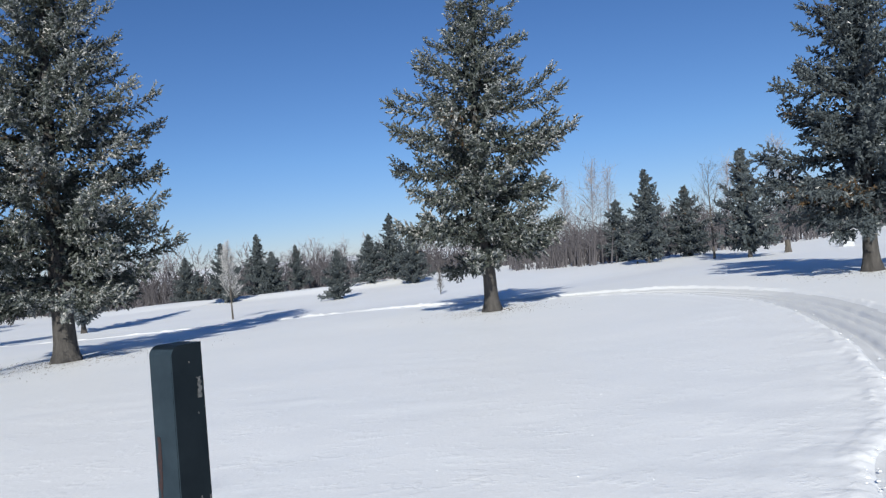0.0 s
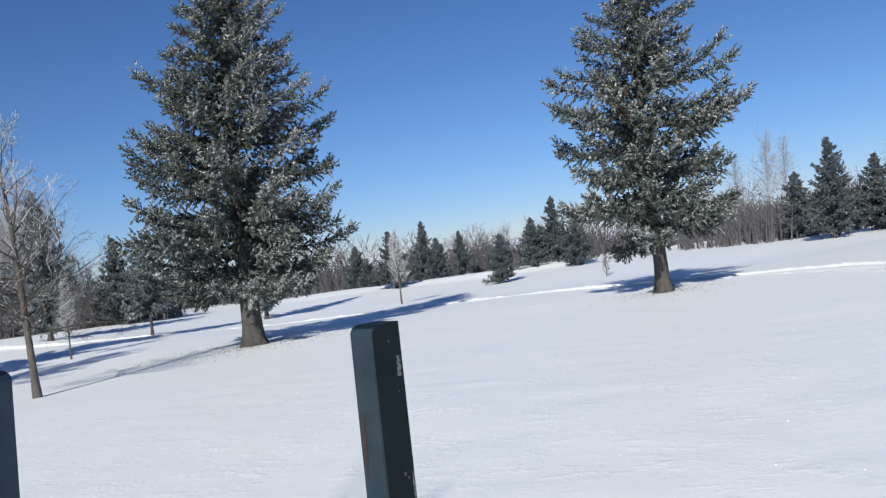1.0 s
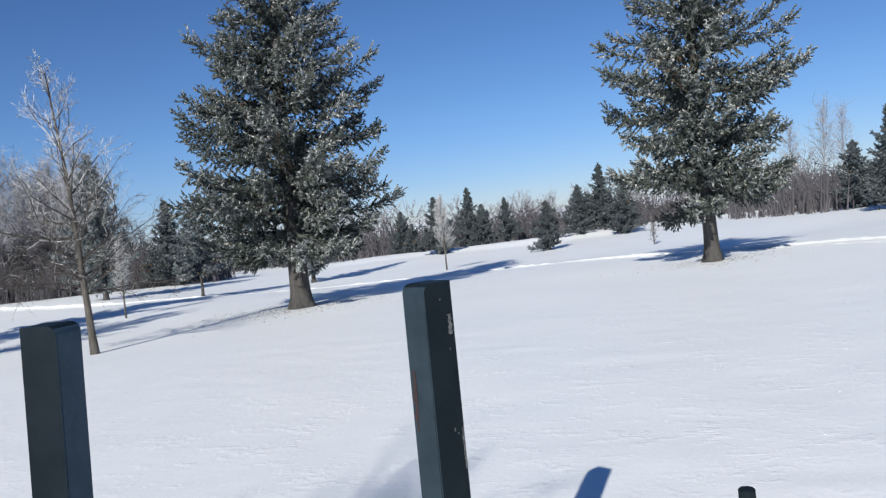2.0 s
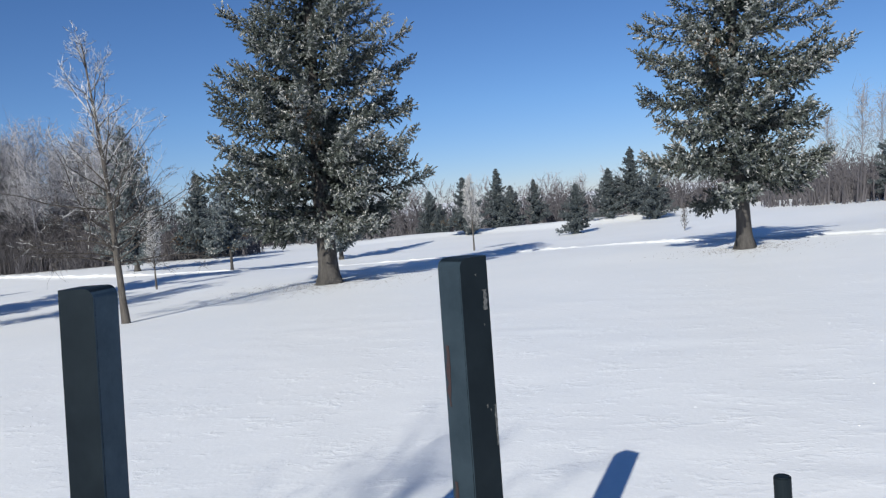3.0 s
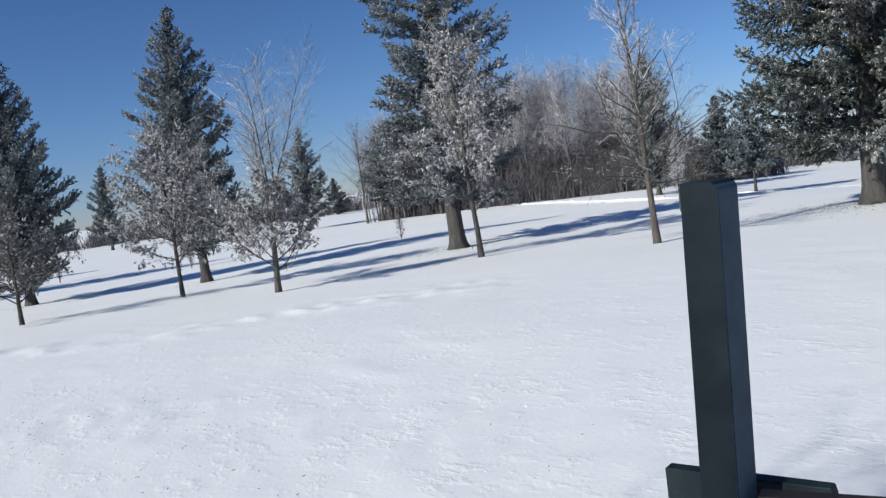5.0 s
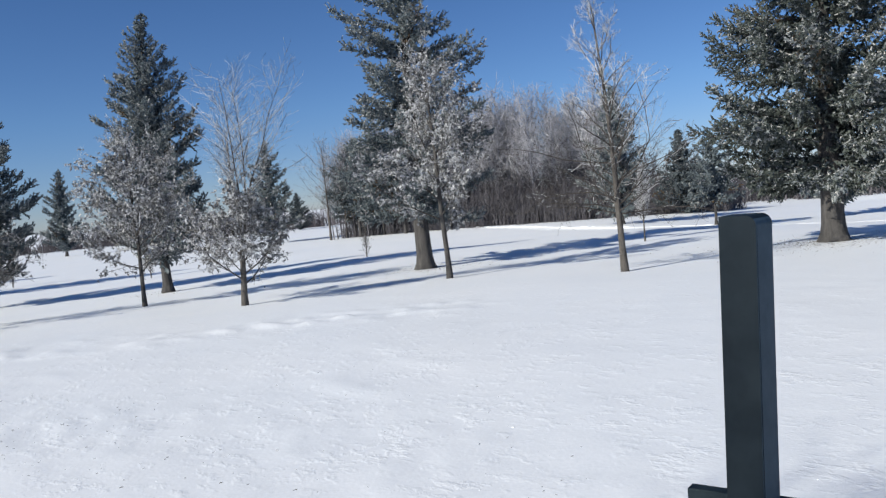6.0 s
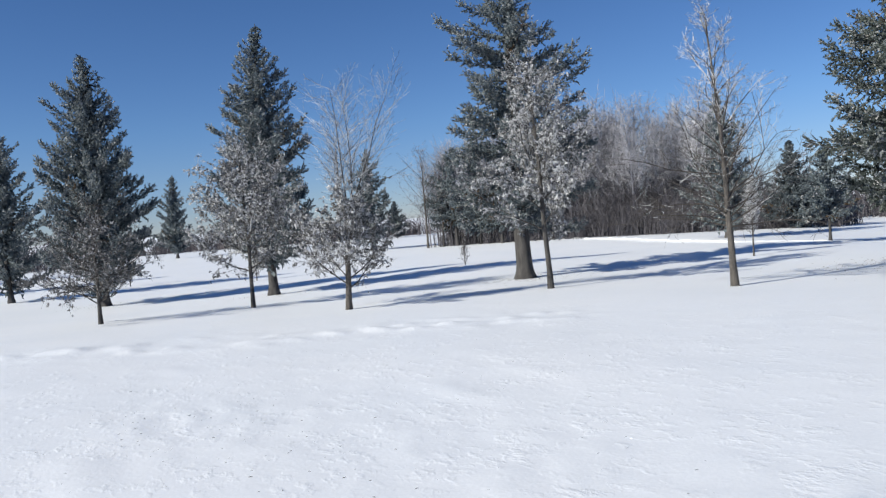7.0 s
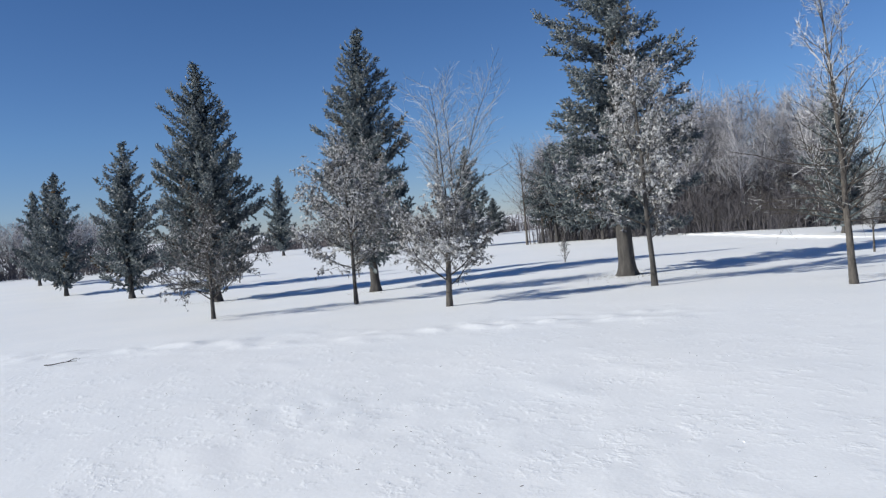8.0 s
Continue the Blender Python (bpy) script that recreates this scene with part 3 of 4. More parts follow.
SPRUCE_P = spruce_meshes("spruce_p", 4.4, 3.7, 0.35, 83, limbs=80, green=FAR_NEEDLES, frost=0.05, twig=0.14, trunk=0.06, full=1.2, hang=0.2, whorl=0.40, needles=1, sweep=0.1, ragged=0.6)
SPRUCE_Q = spruce_meshes("spruce_q", 4.9, 3.5, 0.45, 87, limbs=80, green=FAR_NEEDLES, frost=0.05, twig=0.14, trunk=0.07, full=1.1, hang=0.3, whorl=0.46, needles=1, sweep=0.1, ragged=0.65)
SPRUCE_S = spruce_meshes("spruce_s", 4.5, 2.9, 0.50, 97, limbs=75, green=FAR_NEEDLES, frost=0.05, twig=0.14, trunk=0.06, full=1.35, hang=0.3, whorl=0.42, needles=1, sweep=0.1, ragged=0.6)
SPRUCE_T = spruce_meshes("spruce_t", 7.6, 5.0, 2.1, 91, limbs=60, frost=0.18, twig=0.18, trunk=0.11, full=1.9, hang=0.5, needles=1)
spruce(SPRUCE_A, -9.11, 18.92, "tall frost-tipped spruce with a thick leaning trunk", 20)
spruce(SPRUCE_B, 1.09, 19.89, "broad frosted spruce with ragged lower boughs", 340)
spruce(SPRUCE_R, 9.30, 17.46, "dark broad spruce beside the packed snow trail", 200)
spruce(SPRUCE_C, -19.79, 15.00, "tall spruce with long separate upper boughs", 110)
spruce(SPRUCE_H, -27.35, 9.80, "slim tall blue-green spruce dusted with frost", 30)
spruce(SPRUCE_J, -32.29, 5.13, "dense dark conical spruce on the slope", 150)
spruce(SPRUCE_M, -41.61, 2.81, "mid-sized spruce with spreading tiers", 40)
spruce(SPRUCE_K, -50.36, 0.09, "mid-sized dark spruce in a row", 130, 0.95)
spruce(SPRUCE_K, -62.56, -0.39, "distant dark spruce in a row", 250, 1.0)
spruce(SPRUCE_K, -66.55, -1.42, "distant dark spruce in a row", 310, 0.95)
spruce(SPRUCE_K, -17.72, 38.76, "smaller spruce standing behind a larger one", 10, 0.97)
spruce(SPRUCE_M, -26.70, 33.86, "dark spruce behind the frosted young tree", 190, 0.97)
spruce(SPRUCE_N, -29.75, 44.21, "small pointed spruce near the woods", 45, 1.08)
spruce(SPRUCE_T, -19.73, 31.36, "small spruce with a bare lower trunk", 77, 0.54)
spruce(SPRUCE_K, -88.39, 22.67, "distant dark pointed spruce on the snow", 66, 1.22)
spruce(SPRUCE_M, -58.4, 30.4, "distant frosted spruce on the snow", 99, 1.1)
spruce(SPRUCE_T, -53.0, 34.6, "dark spruce with bare lower trunk by the woods", 300, 0.72)
spruce(SPRUCE_T, -51.2, 33.9, "dark spruce with bare lower trunk by the woods", 20)
spruce(SPRUCE_T, -50.0, 35.2, "dark spruce with bare lower trunk by the woods", 140, 0.9)
spruce(SPRUCE_T, -47.5, 35.4, "dark spruce with bare lower trunk by the woods", 260, 0.95)
spruce(SPRUCE_N, -95.98, 54.38, "small far spruce beyond the rise", 12, 1.0)
for k, (x, y, s, sort) in enumerate([
    (-15.38, 55.53, 0.84, 0), (-15.00, 64.19, 1.02, 2), (-13.14, 60.76, 0.78, 1), (-6.18, 45.60, 0.66, 1), (-5.41, 57.51, 0.81, 1),
    (-3.67, 57.76, 0.98, 2), (-2.12, 54.74, 0.74, 0), (11.05, 50.14, 0.90, 1), (10.82, 42.36, 1.02, 2), (13.26, 43.21, 0.88, 1),
    (13.42, 35.17, 1.08, 3), (-19.4, 62.5, 0.60, 1), (-20.6, 63.5, 0.75, 0), (-12.2, 66.0, 0.85, 3)]):
    spruce((SPRUCE_N, SPRUCE_P, SPRUCE_Q, SPRUCE_S)[sort], x, y, "small dark spruce at the far edge of the field", 37 * k, s, group="far spruces")

# woods and the far tree line
def wood_tree(tall, wide, seed, twigs, thick, low=0.22, stems=1, fine=0.010):
    """Corners and quads of one far leafless tree."""
    rng = np.random.default_rng(seed)
    paths, radii, tips = [], [], []
    for _ in range(stems):
        z = np.linspace(-0.2, tall * (0.80 + 0.2 * rng.random()), 6)
        bow = rng.normal(size=2) * (0.05 if stems == 1 else 0.28)
        stem = np.stack([bow[0] * z + 0.04 * np.sin(z * 2), bow[1] * z, z], -1)
        paths.append(stem)
        radii.append(thick * (1.0 - 0.95 * z / tall) ** 1.3 + 0.006)
        for k in range(twigs // stems):
            s = low + (0.99 - low) * (k + rng.random()) / (twigs // stems)
            az = k * 2.39996 + rng.normal() * 0.4
            root = np.array([np.interp(s * z[-1], z, stem[:, c]) for c in range(3)])
            l = wide * (0.26 + 0.34 * rng.random()) * (1.2 - 0.75 * s**2)
            d = np.array([math.cos(az), math.sin(az), 0.5 + 1.4 * s + 0.4 * rng.random()])
            d /= np.linalg.norm(d)
            p1 = root + d * l * 0.5
            p2 = p1 + (d + rng.normal(size=3) * 0.25 + np.array([0, 0, 0.10])) * l * 0.5
            paths.append(np.array([root, p1, p2]))
            radii.append(np.array([0.20 * thick * (1.1 - s) + 0.010, 0.010, 0.004]))
            for _ in range(8):
                f = rng.random()
                q = p1 + (p2 - p1) * f if rng.random() < 0.65 else root + (p1 - root) * (0.3 + 0.7 * f)
                e = d * 0.6 + rng.normal(size=3) * 0.62
                tips.append((q, q + e * l * 0.50))
    v, f = tubes(paths, radii, 3)
    root, tip = np.array(tips)[:, 0], np.array(tips)[:, 1]
    n = len(root)
    w = tip - root
    one = np.cross(w, rng.normal(size=(n, 3)))
    one /= np.linalg.norm(one, axis=1)[:, None]
    two = np.cross(w, one) / (np.linalg.norm(w, axis=1)[:, None] + 1e-9)
    cone = np.stack([root + fine * (one * math.cos(a) + two * math.sin(a)) for a in (0, 2.094, 4.189)] + [tip], 1).reshape(-1, 3)
    sides = (len(v) + np.arange(n)[:, None, None] * 4 + np.array([(0, 1, 3), (1, 2, 3), (2, 0, 3)])[None]).reshape(-1, 3)
    return np.concatenate([v, cone]), f.tolist() + sides.tolist()


def wood(name, label, spots, sorts, frost_at, seed, bark=None):
    rng = np.random.default_rng(seed)
    vs, fs, idx, off = [], [], [], 0
    for x, y, s in spots:
        v, f = sorts[int(rng.integers(len(sorts)))]
        a = rng.random() * 6.283
        w = v * s
        w = np.stack([w[:, 0] * math.cos(a) - w[:, 1] * math.sin(a) + x, w[:, 0] * math.sin(a) + w[:, 1] * math.cos(a) + y, w[:, 2] + float(lie(x, y)) - 0.1], -1)
        vs.append(w)
        fs += [[i + off for i in q] for q in f]
        off += len(w)
        hi = v[[q[0] for q in f], 2] * s
        idx.append((rng.random(len(f)) < np.clip((hi - frost_at) / 3.0, 0.0, 0.88)).astype(np.int32))
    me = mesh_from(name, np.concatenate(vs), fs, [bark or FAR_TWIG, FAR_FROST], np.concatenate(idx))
    tagged(new(name, me), label, "woods", kind="stuff")


def thicket(length, deep, tall, stems, seed, thick=1.0):
    """Corners and triangles of a stretch of dense leafless brush, every stem rooted in the ground."""
    rng = np.random.default_rng(seed)
    foot = np.stack([(rng.random(stems) - 0.5) * length, (rng.random(stems) - 0.5) * deep, np.full(stems, -0.1)], -1)
    rise = tall * (0.35 + 0.65 * rng.random(stems) ** 0.8) * (0.75 + 0.25 * np.sin(foot[:, 0] * 1.3 + seed))
    head = foot + np.stack([rng.normal(size=stems) * 0.16, rng.normal(size=stems) * 0.16, np.ones(stems)], -1) * rise[:, None]
    roots, heads, widths = [foot], [head], [thick * (0.014 + 0.012 * rng.random(stems))]
    for _ in range(5):
        f = 0.15 + 0.75 * rng.random(stems)[:, None]
        q = foot + (head - foot) * f
        side = rng.normal(size=(stems, 3)) * np.array([0.5, 0.5, 0.25]) + np.array([0, 0, 0.55])
        roots.append(q), heads.append(q + side * rise[:, None] * (0.18 + 0.25 * rng.random((stems, 1)))), widths.append(np.full(stems, 0.011 * thick))
    root, tip, r = np.concatenate(roots), np.concatenate(heads), np.concatenate(widths)[:, None]
    n = len(root)
    w = tip - root
    one = np.cross(w, rng.normal(size=(n, 3)))
    one /= np.linalg.norm(one, axis=1)[:, None]
    two = np.cross(w, one) / np.linalg.norm(w, axis=1)[:, None]
    v = np.stack([root + r * (one * math.cos(a) + two * math.sin(a)) for a in (0, 2.094, 4.189)] + [tip], 1).reshape(-1, 3)
    f = (np.arange(n)[:, None, None] * 4 + np.array([(0, 1, 3), (1, 2, 3), (2, 0, 3)])[None]).reshape(-1, 3)
    return v, f.tolist()


rng = np.random.default_rng(99)
THICKET = [thicket(7.0, 7.0, 3.0, 165, 360 + k, 2.6) for k in range(4)]
WOOD_THICKET = [thicket(7.0, 5.0, 3.4, 420, 370 + k, 1.4) for k in range(3)]
TALL_WOOD = [wood_tree(8.8, 4.0, 300 + k, 66, 0.085, 0.30, 1, 0.013) for k in range(4)]
LOW_WOOD = [wood_tree(3.6, 2.8, 320 + k, 26, 0.05, 0.08, 3, 0.02) for k in range(4)]
BRUSH = [wood_tree(2.4, 2.4, 340 + k, 30, 0.025, 0.03, 4) for k in range(3)]
spots = []
for k in range(125):
    f, g = 0.76 * rng.random(), rng.random() ** 1.2
    spots.append((-54 + 25 * f - 8 * g, 33.0 + 13.0 * f + 13 * g, (0.86 + 0.26 * rng.random()) * (0.86 + 0.18 * math.sin(0.3 + f * 2.5))))
spots += [(-55.5, 35.5, 0.8), (-53.0, 37.0, 0.85), (-51.5, 35.2, 0.8), (-49.5, 36.5, 0.9), (-47.5, 36.0, 0.85), (-50.1, 33.9, 0.78), (-52.9, 32.6, 0.78), (-53.4, 33.8, 0.84), (-54.6, 34.4, 0.74)]
wood("woods", "tall leafless hoar-frosted woods along the snow", spots, TALL_WOOD, 2.2, 5)
wood("woods", "leafless grey thicket deep in the woods",
     [(-58 + 28 * f + rng.normal(), 45.0 + 12 * f + 6 * rng.random(), 1.0 + 0.5 * rng.random()) for f in 0.62 * rng.random(50)], LOW_WOOD, 3.0, 12)
wood("undergrowth", "dark leafless undergrowth at the foot of woods",
     [(-49 + 21 * f + rng.normal(), 35.8 + 10.5 * f + 6 * rng.random(), 0.8 + 0.6 * rng.random()) for f in 0.72 * rng.random(30)], BRUSH, 5.0, 6)
wood("undergrowth", "dense dark brush under the woods",
     [(-53 + 29 * f, 36.5 + 13 * f + 2.5 * rng.random(), 0.85 + 0.3 * rng.random()) for f in np.linspace(0, 0.74, 12)], WOOD_THICKET, 4.0, 13)
spots = []
for k in range(115):
    a = radians(-36 + 73 * rng.random())
    d = 74 + 24 * rng.random() ** 1.5
    spots.append((-math.sin(a) * d, math.cos(a) * d, 0.85 + 0.55 * rng.random() ** 1.5))
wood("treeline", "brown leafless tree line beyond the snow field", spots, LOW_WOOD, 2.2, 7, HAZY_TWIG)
wood("treeline", "low brown brush along the far snow edge",
     [(-math.sin(a) * d, math.cos(a) * d, 1.0 + 0.35 * rng.random()) for a, d in zip(np.radians(np.linspace(-36, 42, 54)), 73 + 8 * rng.random(54))], THICKET, 2.2, 9)
wood("undergrowth", "brown leafless brush behind the far spruces",
     [(8.5 + 12 * f, 56.5 - 10 * f + 5 * rng.random(), 0.85 + 0.4 * rng.random()) for f in np.linspace(0, 1, 8)], THICKET, 3.0, 11)
wood("treeline", "grey frosted trees beyond the row of spruces",
     [(-math.sin(a) * d, math.cos(a) * d, 1.35 + 0.3 * rng.random()) for a, d in zip(np.radians(86 + 14 * rng.random(60)), 88 + 20 * rng.random(60))], LOW_WOOD, 1.2, 8)
wood("treeline", "grey brush beyond the row of spruces",
     [(-math.sin(a) * d, math.cos(a) * d, 1.0) for a, d in zip(np.radians(np.linspace(82, 102, 7)), 82 + 6 * rng.random(7))], THICKET, 1.5, 14)
wood("treeline", "low grey brush across the far snow field",
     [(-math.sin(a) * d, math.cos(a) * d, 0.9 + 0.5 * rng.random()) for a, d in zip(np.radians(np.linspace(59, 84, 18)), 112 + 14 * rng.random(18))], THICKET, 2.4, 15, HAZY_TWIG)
wood("frosted_trees", "tall pale hoar-frosted trees behind the spruces", [(15.0, 80.0, 1.15), (12.6, 82.0, 0.95), (17.5, 84.0, 1.0), (28.0, 66.0, 1.0), (25.0, 70.0, 0.9)], TALL_WOOD, 0.5, 10)

# young leafless trees
TREE_D = bare_tree_meshes("tree_d", 5.9, 4.3, 1.3, 5, 0.066, kids=9, frost=0.55, fine=1.1, frost_from=1.4, up=0.48, curl=0.20, bias=1.7, many=1.35, rise=3.0, crook=1.6, taper=1.9)
TREE_E = bare_tree_meshes("tree_e", 6.1, 3.4, 1.2, 8, 0.065, kids=10, frost=0.55, clusters=7500, fine=1.0, low_leaf=0.35, up=0.8, bark=SPRUCE_BARK, rise=1.4, leaf=1.15, crook=1.6)
TREE_F = bare_tree_meshes("tree_f", 5.3, 2.9, 1.1, 13, 0.072, curl=0.13, kids=10, frost=0.55, clusters=3600, up=0.85, low_leaf=0.15, fork=2.1, fine=1.1, leaf_top=0.60, leaf=1.15, crook=1.8)
TREE_G = bare_tree_meshes("tree_g", 4.7, 3.5, 0.95, 17, 0.055, kids=10, frost=0.55, clusters=6800, low_leaf=0.6, up=0.7, bark=SPRUCE_BARK, leaf=1.2)
TREE_I = bare_tree_meshes("tree_i", 3.1, 3.1, 0.55, 19, 0.05, kids=9, frost=0.12, clusters=1500, up=0.45, crook=3.0, curl=0.24, bias=1.3, bark=SPRUCE_BARK)
SAPLING = bare_tree_meshes("sapling", 2.6, 1.0, 0.7, 29, 0.024, kids=10, frost=0.9, up=1.6)
SHRUB = bare_tree_meshes("shrub", 1.2, 0.6, 0.05, 31, 0.015, kids=6, frost=0.2, up=2.2)
bare_tree(TREE_D, -10.84, 13.16, "young leafless tree with hoar-frosted upper twigs", 15, lean=(0, -2.0))
bare_tree(TREE_E, -15.72, 12.52, "young tree thick with frosted seed clusters", 60)
bare_tree(TREE_F, -17.42, 7.80, "young tree with frosted top and leafy lower twigs", 100)
bare_tree(TREE_G, -22.09, 7.16, "young tree thick with frosted seed clusters", 140)
bare_tree(TREE_I, -22.54, 3.27, "small crooked leafless tree", 200)
TREE_Z = bare_tree_meshes("tree_z", 7.1, 5.0, 1.2, 5, 0.085, kids=9, frost=0.2, up=1.3)
bare_tree(TREE_Z, -2.9, -7.2, "young leafless tree behind the wooden frame", 190)
TREE_W = bare_tree_meshes("tree_w", 7.6, 5.6, 1.9, 37, 0.085, kids=8, frost=0.30, up=0.9)
bare_tree(TREE_W, -52.5, 32.05, "leafless grey tree beside the far spruces", 40)
bare_tree(TREE_W, -52.6, 33.6, "leafless grey tree beside the far spruces", 160, 0.85)
bare_tree(SAPLING, -9.64, 35.68, "slim upright leafless sapling", 0, 1.3)
bare_tree(SAPLING, -16.51, 21.71, "slim leafless sapling on the snow", 90, 0.95)
bare_tree(TREE_W, 12.82, 38.04, "leafless tree among the far spruces", 77, 0.60)
bare_tree(SHRUB, -0.31, 37.6, "low leafless shrub standing in the snow", 0, 0.95, "shrub", "shrub", "shrubs")
bare_tree(SHRUB, -28.36, 18.71, "low leafless shrub standing in the snow", 50, 1.05, "shrub", "shrub", "shrubs")

# ---- the wooden frame with two posts ----
def post_mesh(width, low, high, rounding):
    """A square post; u is the side whose upper edge is rounded off."""
    h = width / 2
    prof = [(-h, low), (h, low), (h, high - rounding)]
    prof += [(h - rounding + rounding * math.cos(a), high - rounding + rounding * math.sin(a)) for a in np.linspace(0.2, math.pi / 2, 6)]
    prof += [(-h, high)]
    bm = bmesh.new()
    a = [bm.verts.new((u, -h, z)) for u, z in prof]
    b = [bm.verts.new((u, h, z)) for u, z in prof]
    bm.faces.new(a)
    bm.faces.new(b[::-1])
    for k in range(len(prof)):
        k2 = (k + 1) % len(prof)
        bm.faces.new((a[k2], a[k], b[k], b[k2]))
    bmesh.ops.recalc_face_normals(bm, faces=bm.faces[:])
    long = [e for e in bm.edges if abs(e.verts[0].co.y - e.verts[1].co.y) < 1e-6 and e.calc_length() > 0.3]
    bmesh.ops.bevel(bm, geom=long, offset=0.005, segments=2, affect="EDGES")
    return bm


def plank_mesh(length, high, thick, cut=0.0):
    """A board along x; its far end is cut back by cut at the top."""
    bm = bmesh.new()
    prof = [(0, 0), (length, 0), (length - cut, high), (0, high)]
    a = [bm.verts.new((x, -thick / 2, z)) for x, z in prof]
    b = [bm.verts.new((x, thick / 2, z)) for x, z in prof]
    bm.faces.new(a)
    bm.faces.new(b[::-1])
    for k in range(4):
        bm.faces.new((a[(k + 1) % 4], a[k], b[k], b[(k + 1) % 4]))
    bmesh.ops.recalc_face_normals(bm, faces=bm.faces[:])
    bmesh.ops.bevel(bm, geom=bm.edges[:], offset=0.003, segments=1, affect="EDGES")
    return bm


def patch_mesh(side, a0, a1, z0, z1, h, seed):
    """A ragged flake of paint or bare wood, 1.5 mm thick, on the u or the v face of a post."""
    rng = np.random.default_rng(seed)
    n = 9
    zs = np.linspace(z0, z1, n)
    ragged = (a1 - a0) * 0.45
    lo, hi = a0 + ragged * rng.random(n), a1 - ragged * rng.random(n)
    bm = bmesh.new()
    rows = []
    for z, p, q in zip(zs, lo, hi):
        row = []
        for a in (p, q):
            for o in (h - 0.001, h + 0.0015):
                row.append(bm.verts.new((o, a, z) if side == "u" else (a, o, z)))
        rows.append(row)
    for r, s in zip(rows[:-1], rows[1:]):
        for i, j in ((1, 3), (3, 2), (2, 0), (0, 1)):
            bm.faces.new((r[i], r[j], s[j], s[i]))
    bm.faces.new((rows[0][0], rows[0][2], rows[0][3], rows[0][1]))
    bm.faces.new((rows[-1][0], rows[-1][1], rows[-1][3], rows[-1][2]))
    bmesh.ops.recalc_face_normals(bm, faces=bm.faces[:])
    return bm


RED_STAIN = chip_material("red_stain", (0.020, 0.013, 0.014), (0.044, 0.019, 0.018))
PATCHES = {
    True: [("chip", CHIP, "v", -0.046, -0.024, -0.10, -0.16, 1), ("chip", CHIP, "v", -0.050, -0.040, -0.44, -0.56, 2), ("chip", CHIP, "v", -0.018, -0.012, -0.435, -0.445, 3),
           ("chip", CHIP, "v", -0.030, -0.024, -0.45, -0.456, 4), ("chip", CHIP, "v", -0.006, -0.002, -0.05, -0.056, 5), ("chip", CHIP, "v", -0.028, -0.023, -0.20, -0.206, 6),
           ("stain", RED_STAIN, "u", -0.046, -0.020, -0.26, -0.44, 7), ("stain", RED_STAIN, "u", -0.042, -0.022, -0.66, -0.80, 8), ("stain", RED_STAIN, "u", -0.044, -0.016, -0.84, -1.25, 9)],
    False: [("chip", CHIP, "v", -0.045, -0.040, -0.24, -0.25, 11), ("chip", CHIP, "v", 0.012, 0.020, -0.30, -0.306, 12)],
}
frame_at = Vector((-1.68, 1.78, ground_at(-1.68, 1.78)))
rack = thing("post_frame", frame_at, "weathered wooden frame with two dark-painted upright posts", "wooden frame")
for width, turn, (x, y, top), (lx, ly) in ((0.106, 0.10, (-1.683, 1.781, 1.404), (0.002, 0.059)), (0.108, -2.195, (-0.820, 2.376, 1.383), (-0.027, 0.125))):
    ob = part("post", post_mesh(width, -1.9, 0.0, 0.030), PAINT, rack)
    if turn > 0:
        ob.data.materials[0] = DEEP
    # Side lighting put into the paint: the rounded side takes the paler copy.
    ob.data.materials.append(LIT_FACE_LEFT if turn > 0 else LIT_FACE)
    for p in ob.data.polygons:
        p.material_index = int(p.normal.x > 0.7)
    lean = Matrix.Identity(4)
    lean[0][2], lean[1][2] = lx, ly
    at = Vector((x, y, top)) - frame_at
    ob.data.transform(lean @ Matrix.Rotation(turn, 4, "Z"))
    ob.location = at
    for _, mat, side, a0, a1, z0, z1, seed in PATCHES[bool(turn < 0)]:
        chip = part("paint_mark", patch_mesh(side, a0, a1, z0, z1, width / 2, seed), mat, ob)
        chip.data.transform(lean @ Matrix.Rotation(turn, 4, "Z"))
board = part("cross_board", plank_mesh(0.484, 0.165, 0.045, 0.035), GREEN_PAINT, rack, "dark green board with a slanted end")
board.matrix_basis = Matrix.Translation(Vector((-1.934, 1.805, 0.419)) - frame_at) @ Matrix.Rotation(0.245, 4, "Z")
rail = part("rail", plank_mesh(1.0, 0.118, 0.055), RED, rack, "rail with worn red paint")
rail.matrix_basis = Matrix.Translation(Vector((-1.604, 1.746, 0.482)) - frame_at) @ Matrix.Rotation(0.42, 4, "Z")
peg = thing("stake", (0.08, 2.73, ground_at(0.08, 2.73)), "short dark round wooden stake standing in snow", "stake")
bm = bmesh.new()
bmesh.ops.create_cone(bm, cap_ends=True, segments=20, radius1=0.030, radius2=0.027, depth=0.9)
bmesh.ops.translate(bm, verts=bm.verts[:], vec=(0, 0, 0.60 - 0.45 - peg.location.z))
bmesh.ops.bevel(bm, geom=[e for e in bm.edges if e.verts[0].co.z > 0.2 and e.verts[1].co.z > 0.2], offset=0.004, segments=2, affect="EDGES")
part("shaft", bm, PAINT, peg)


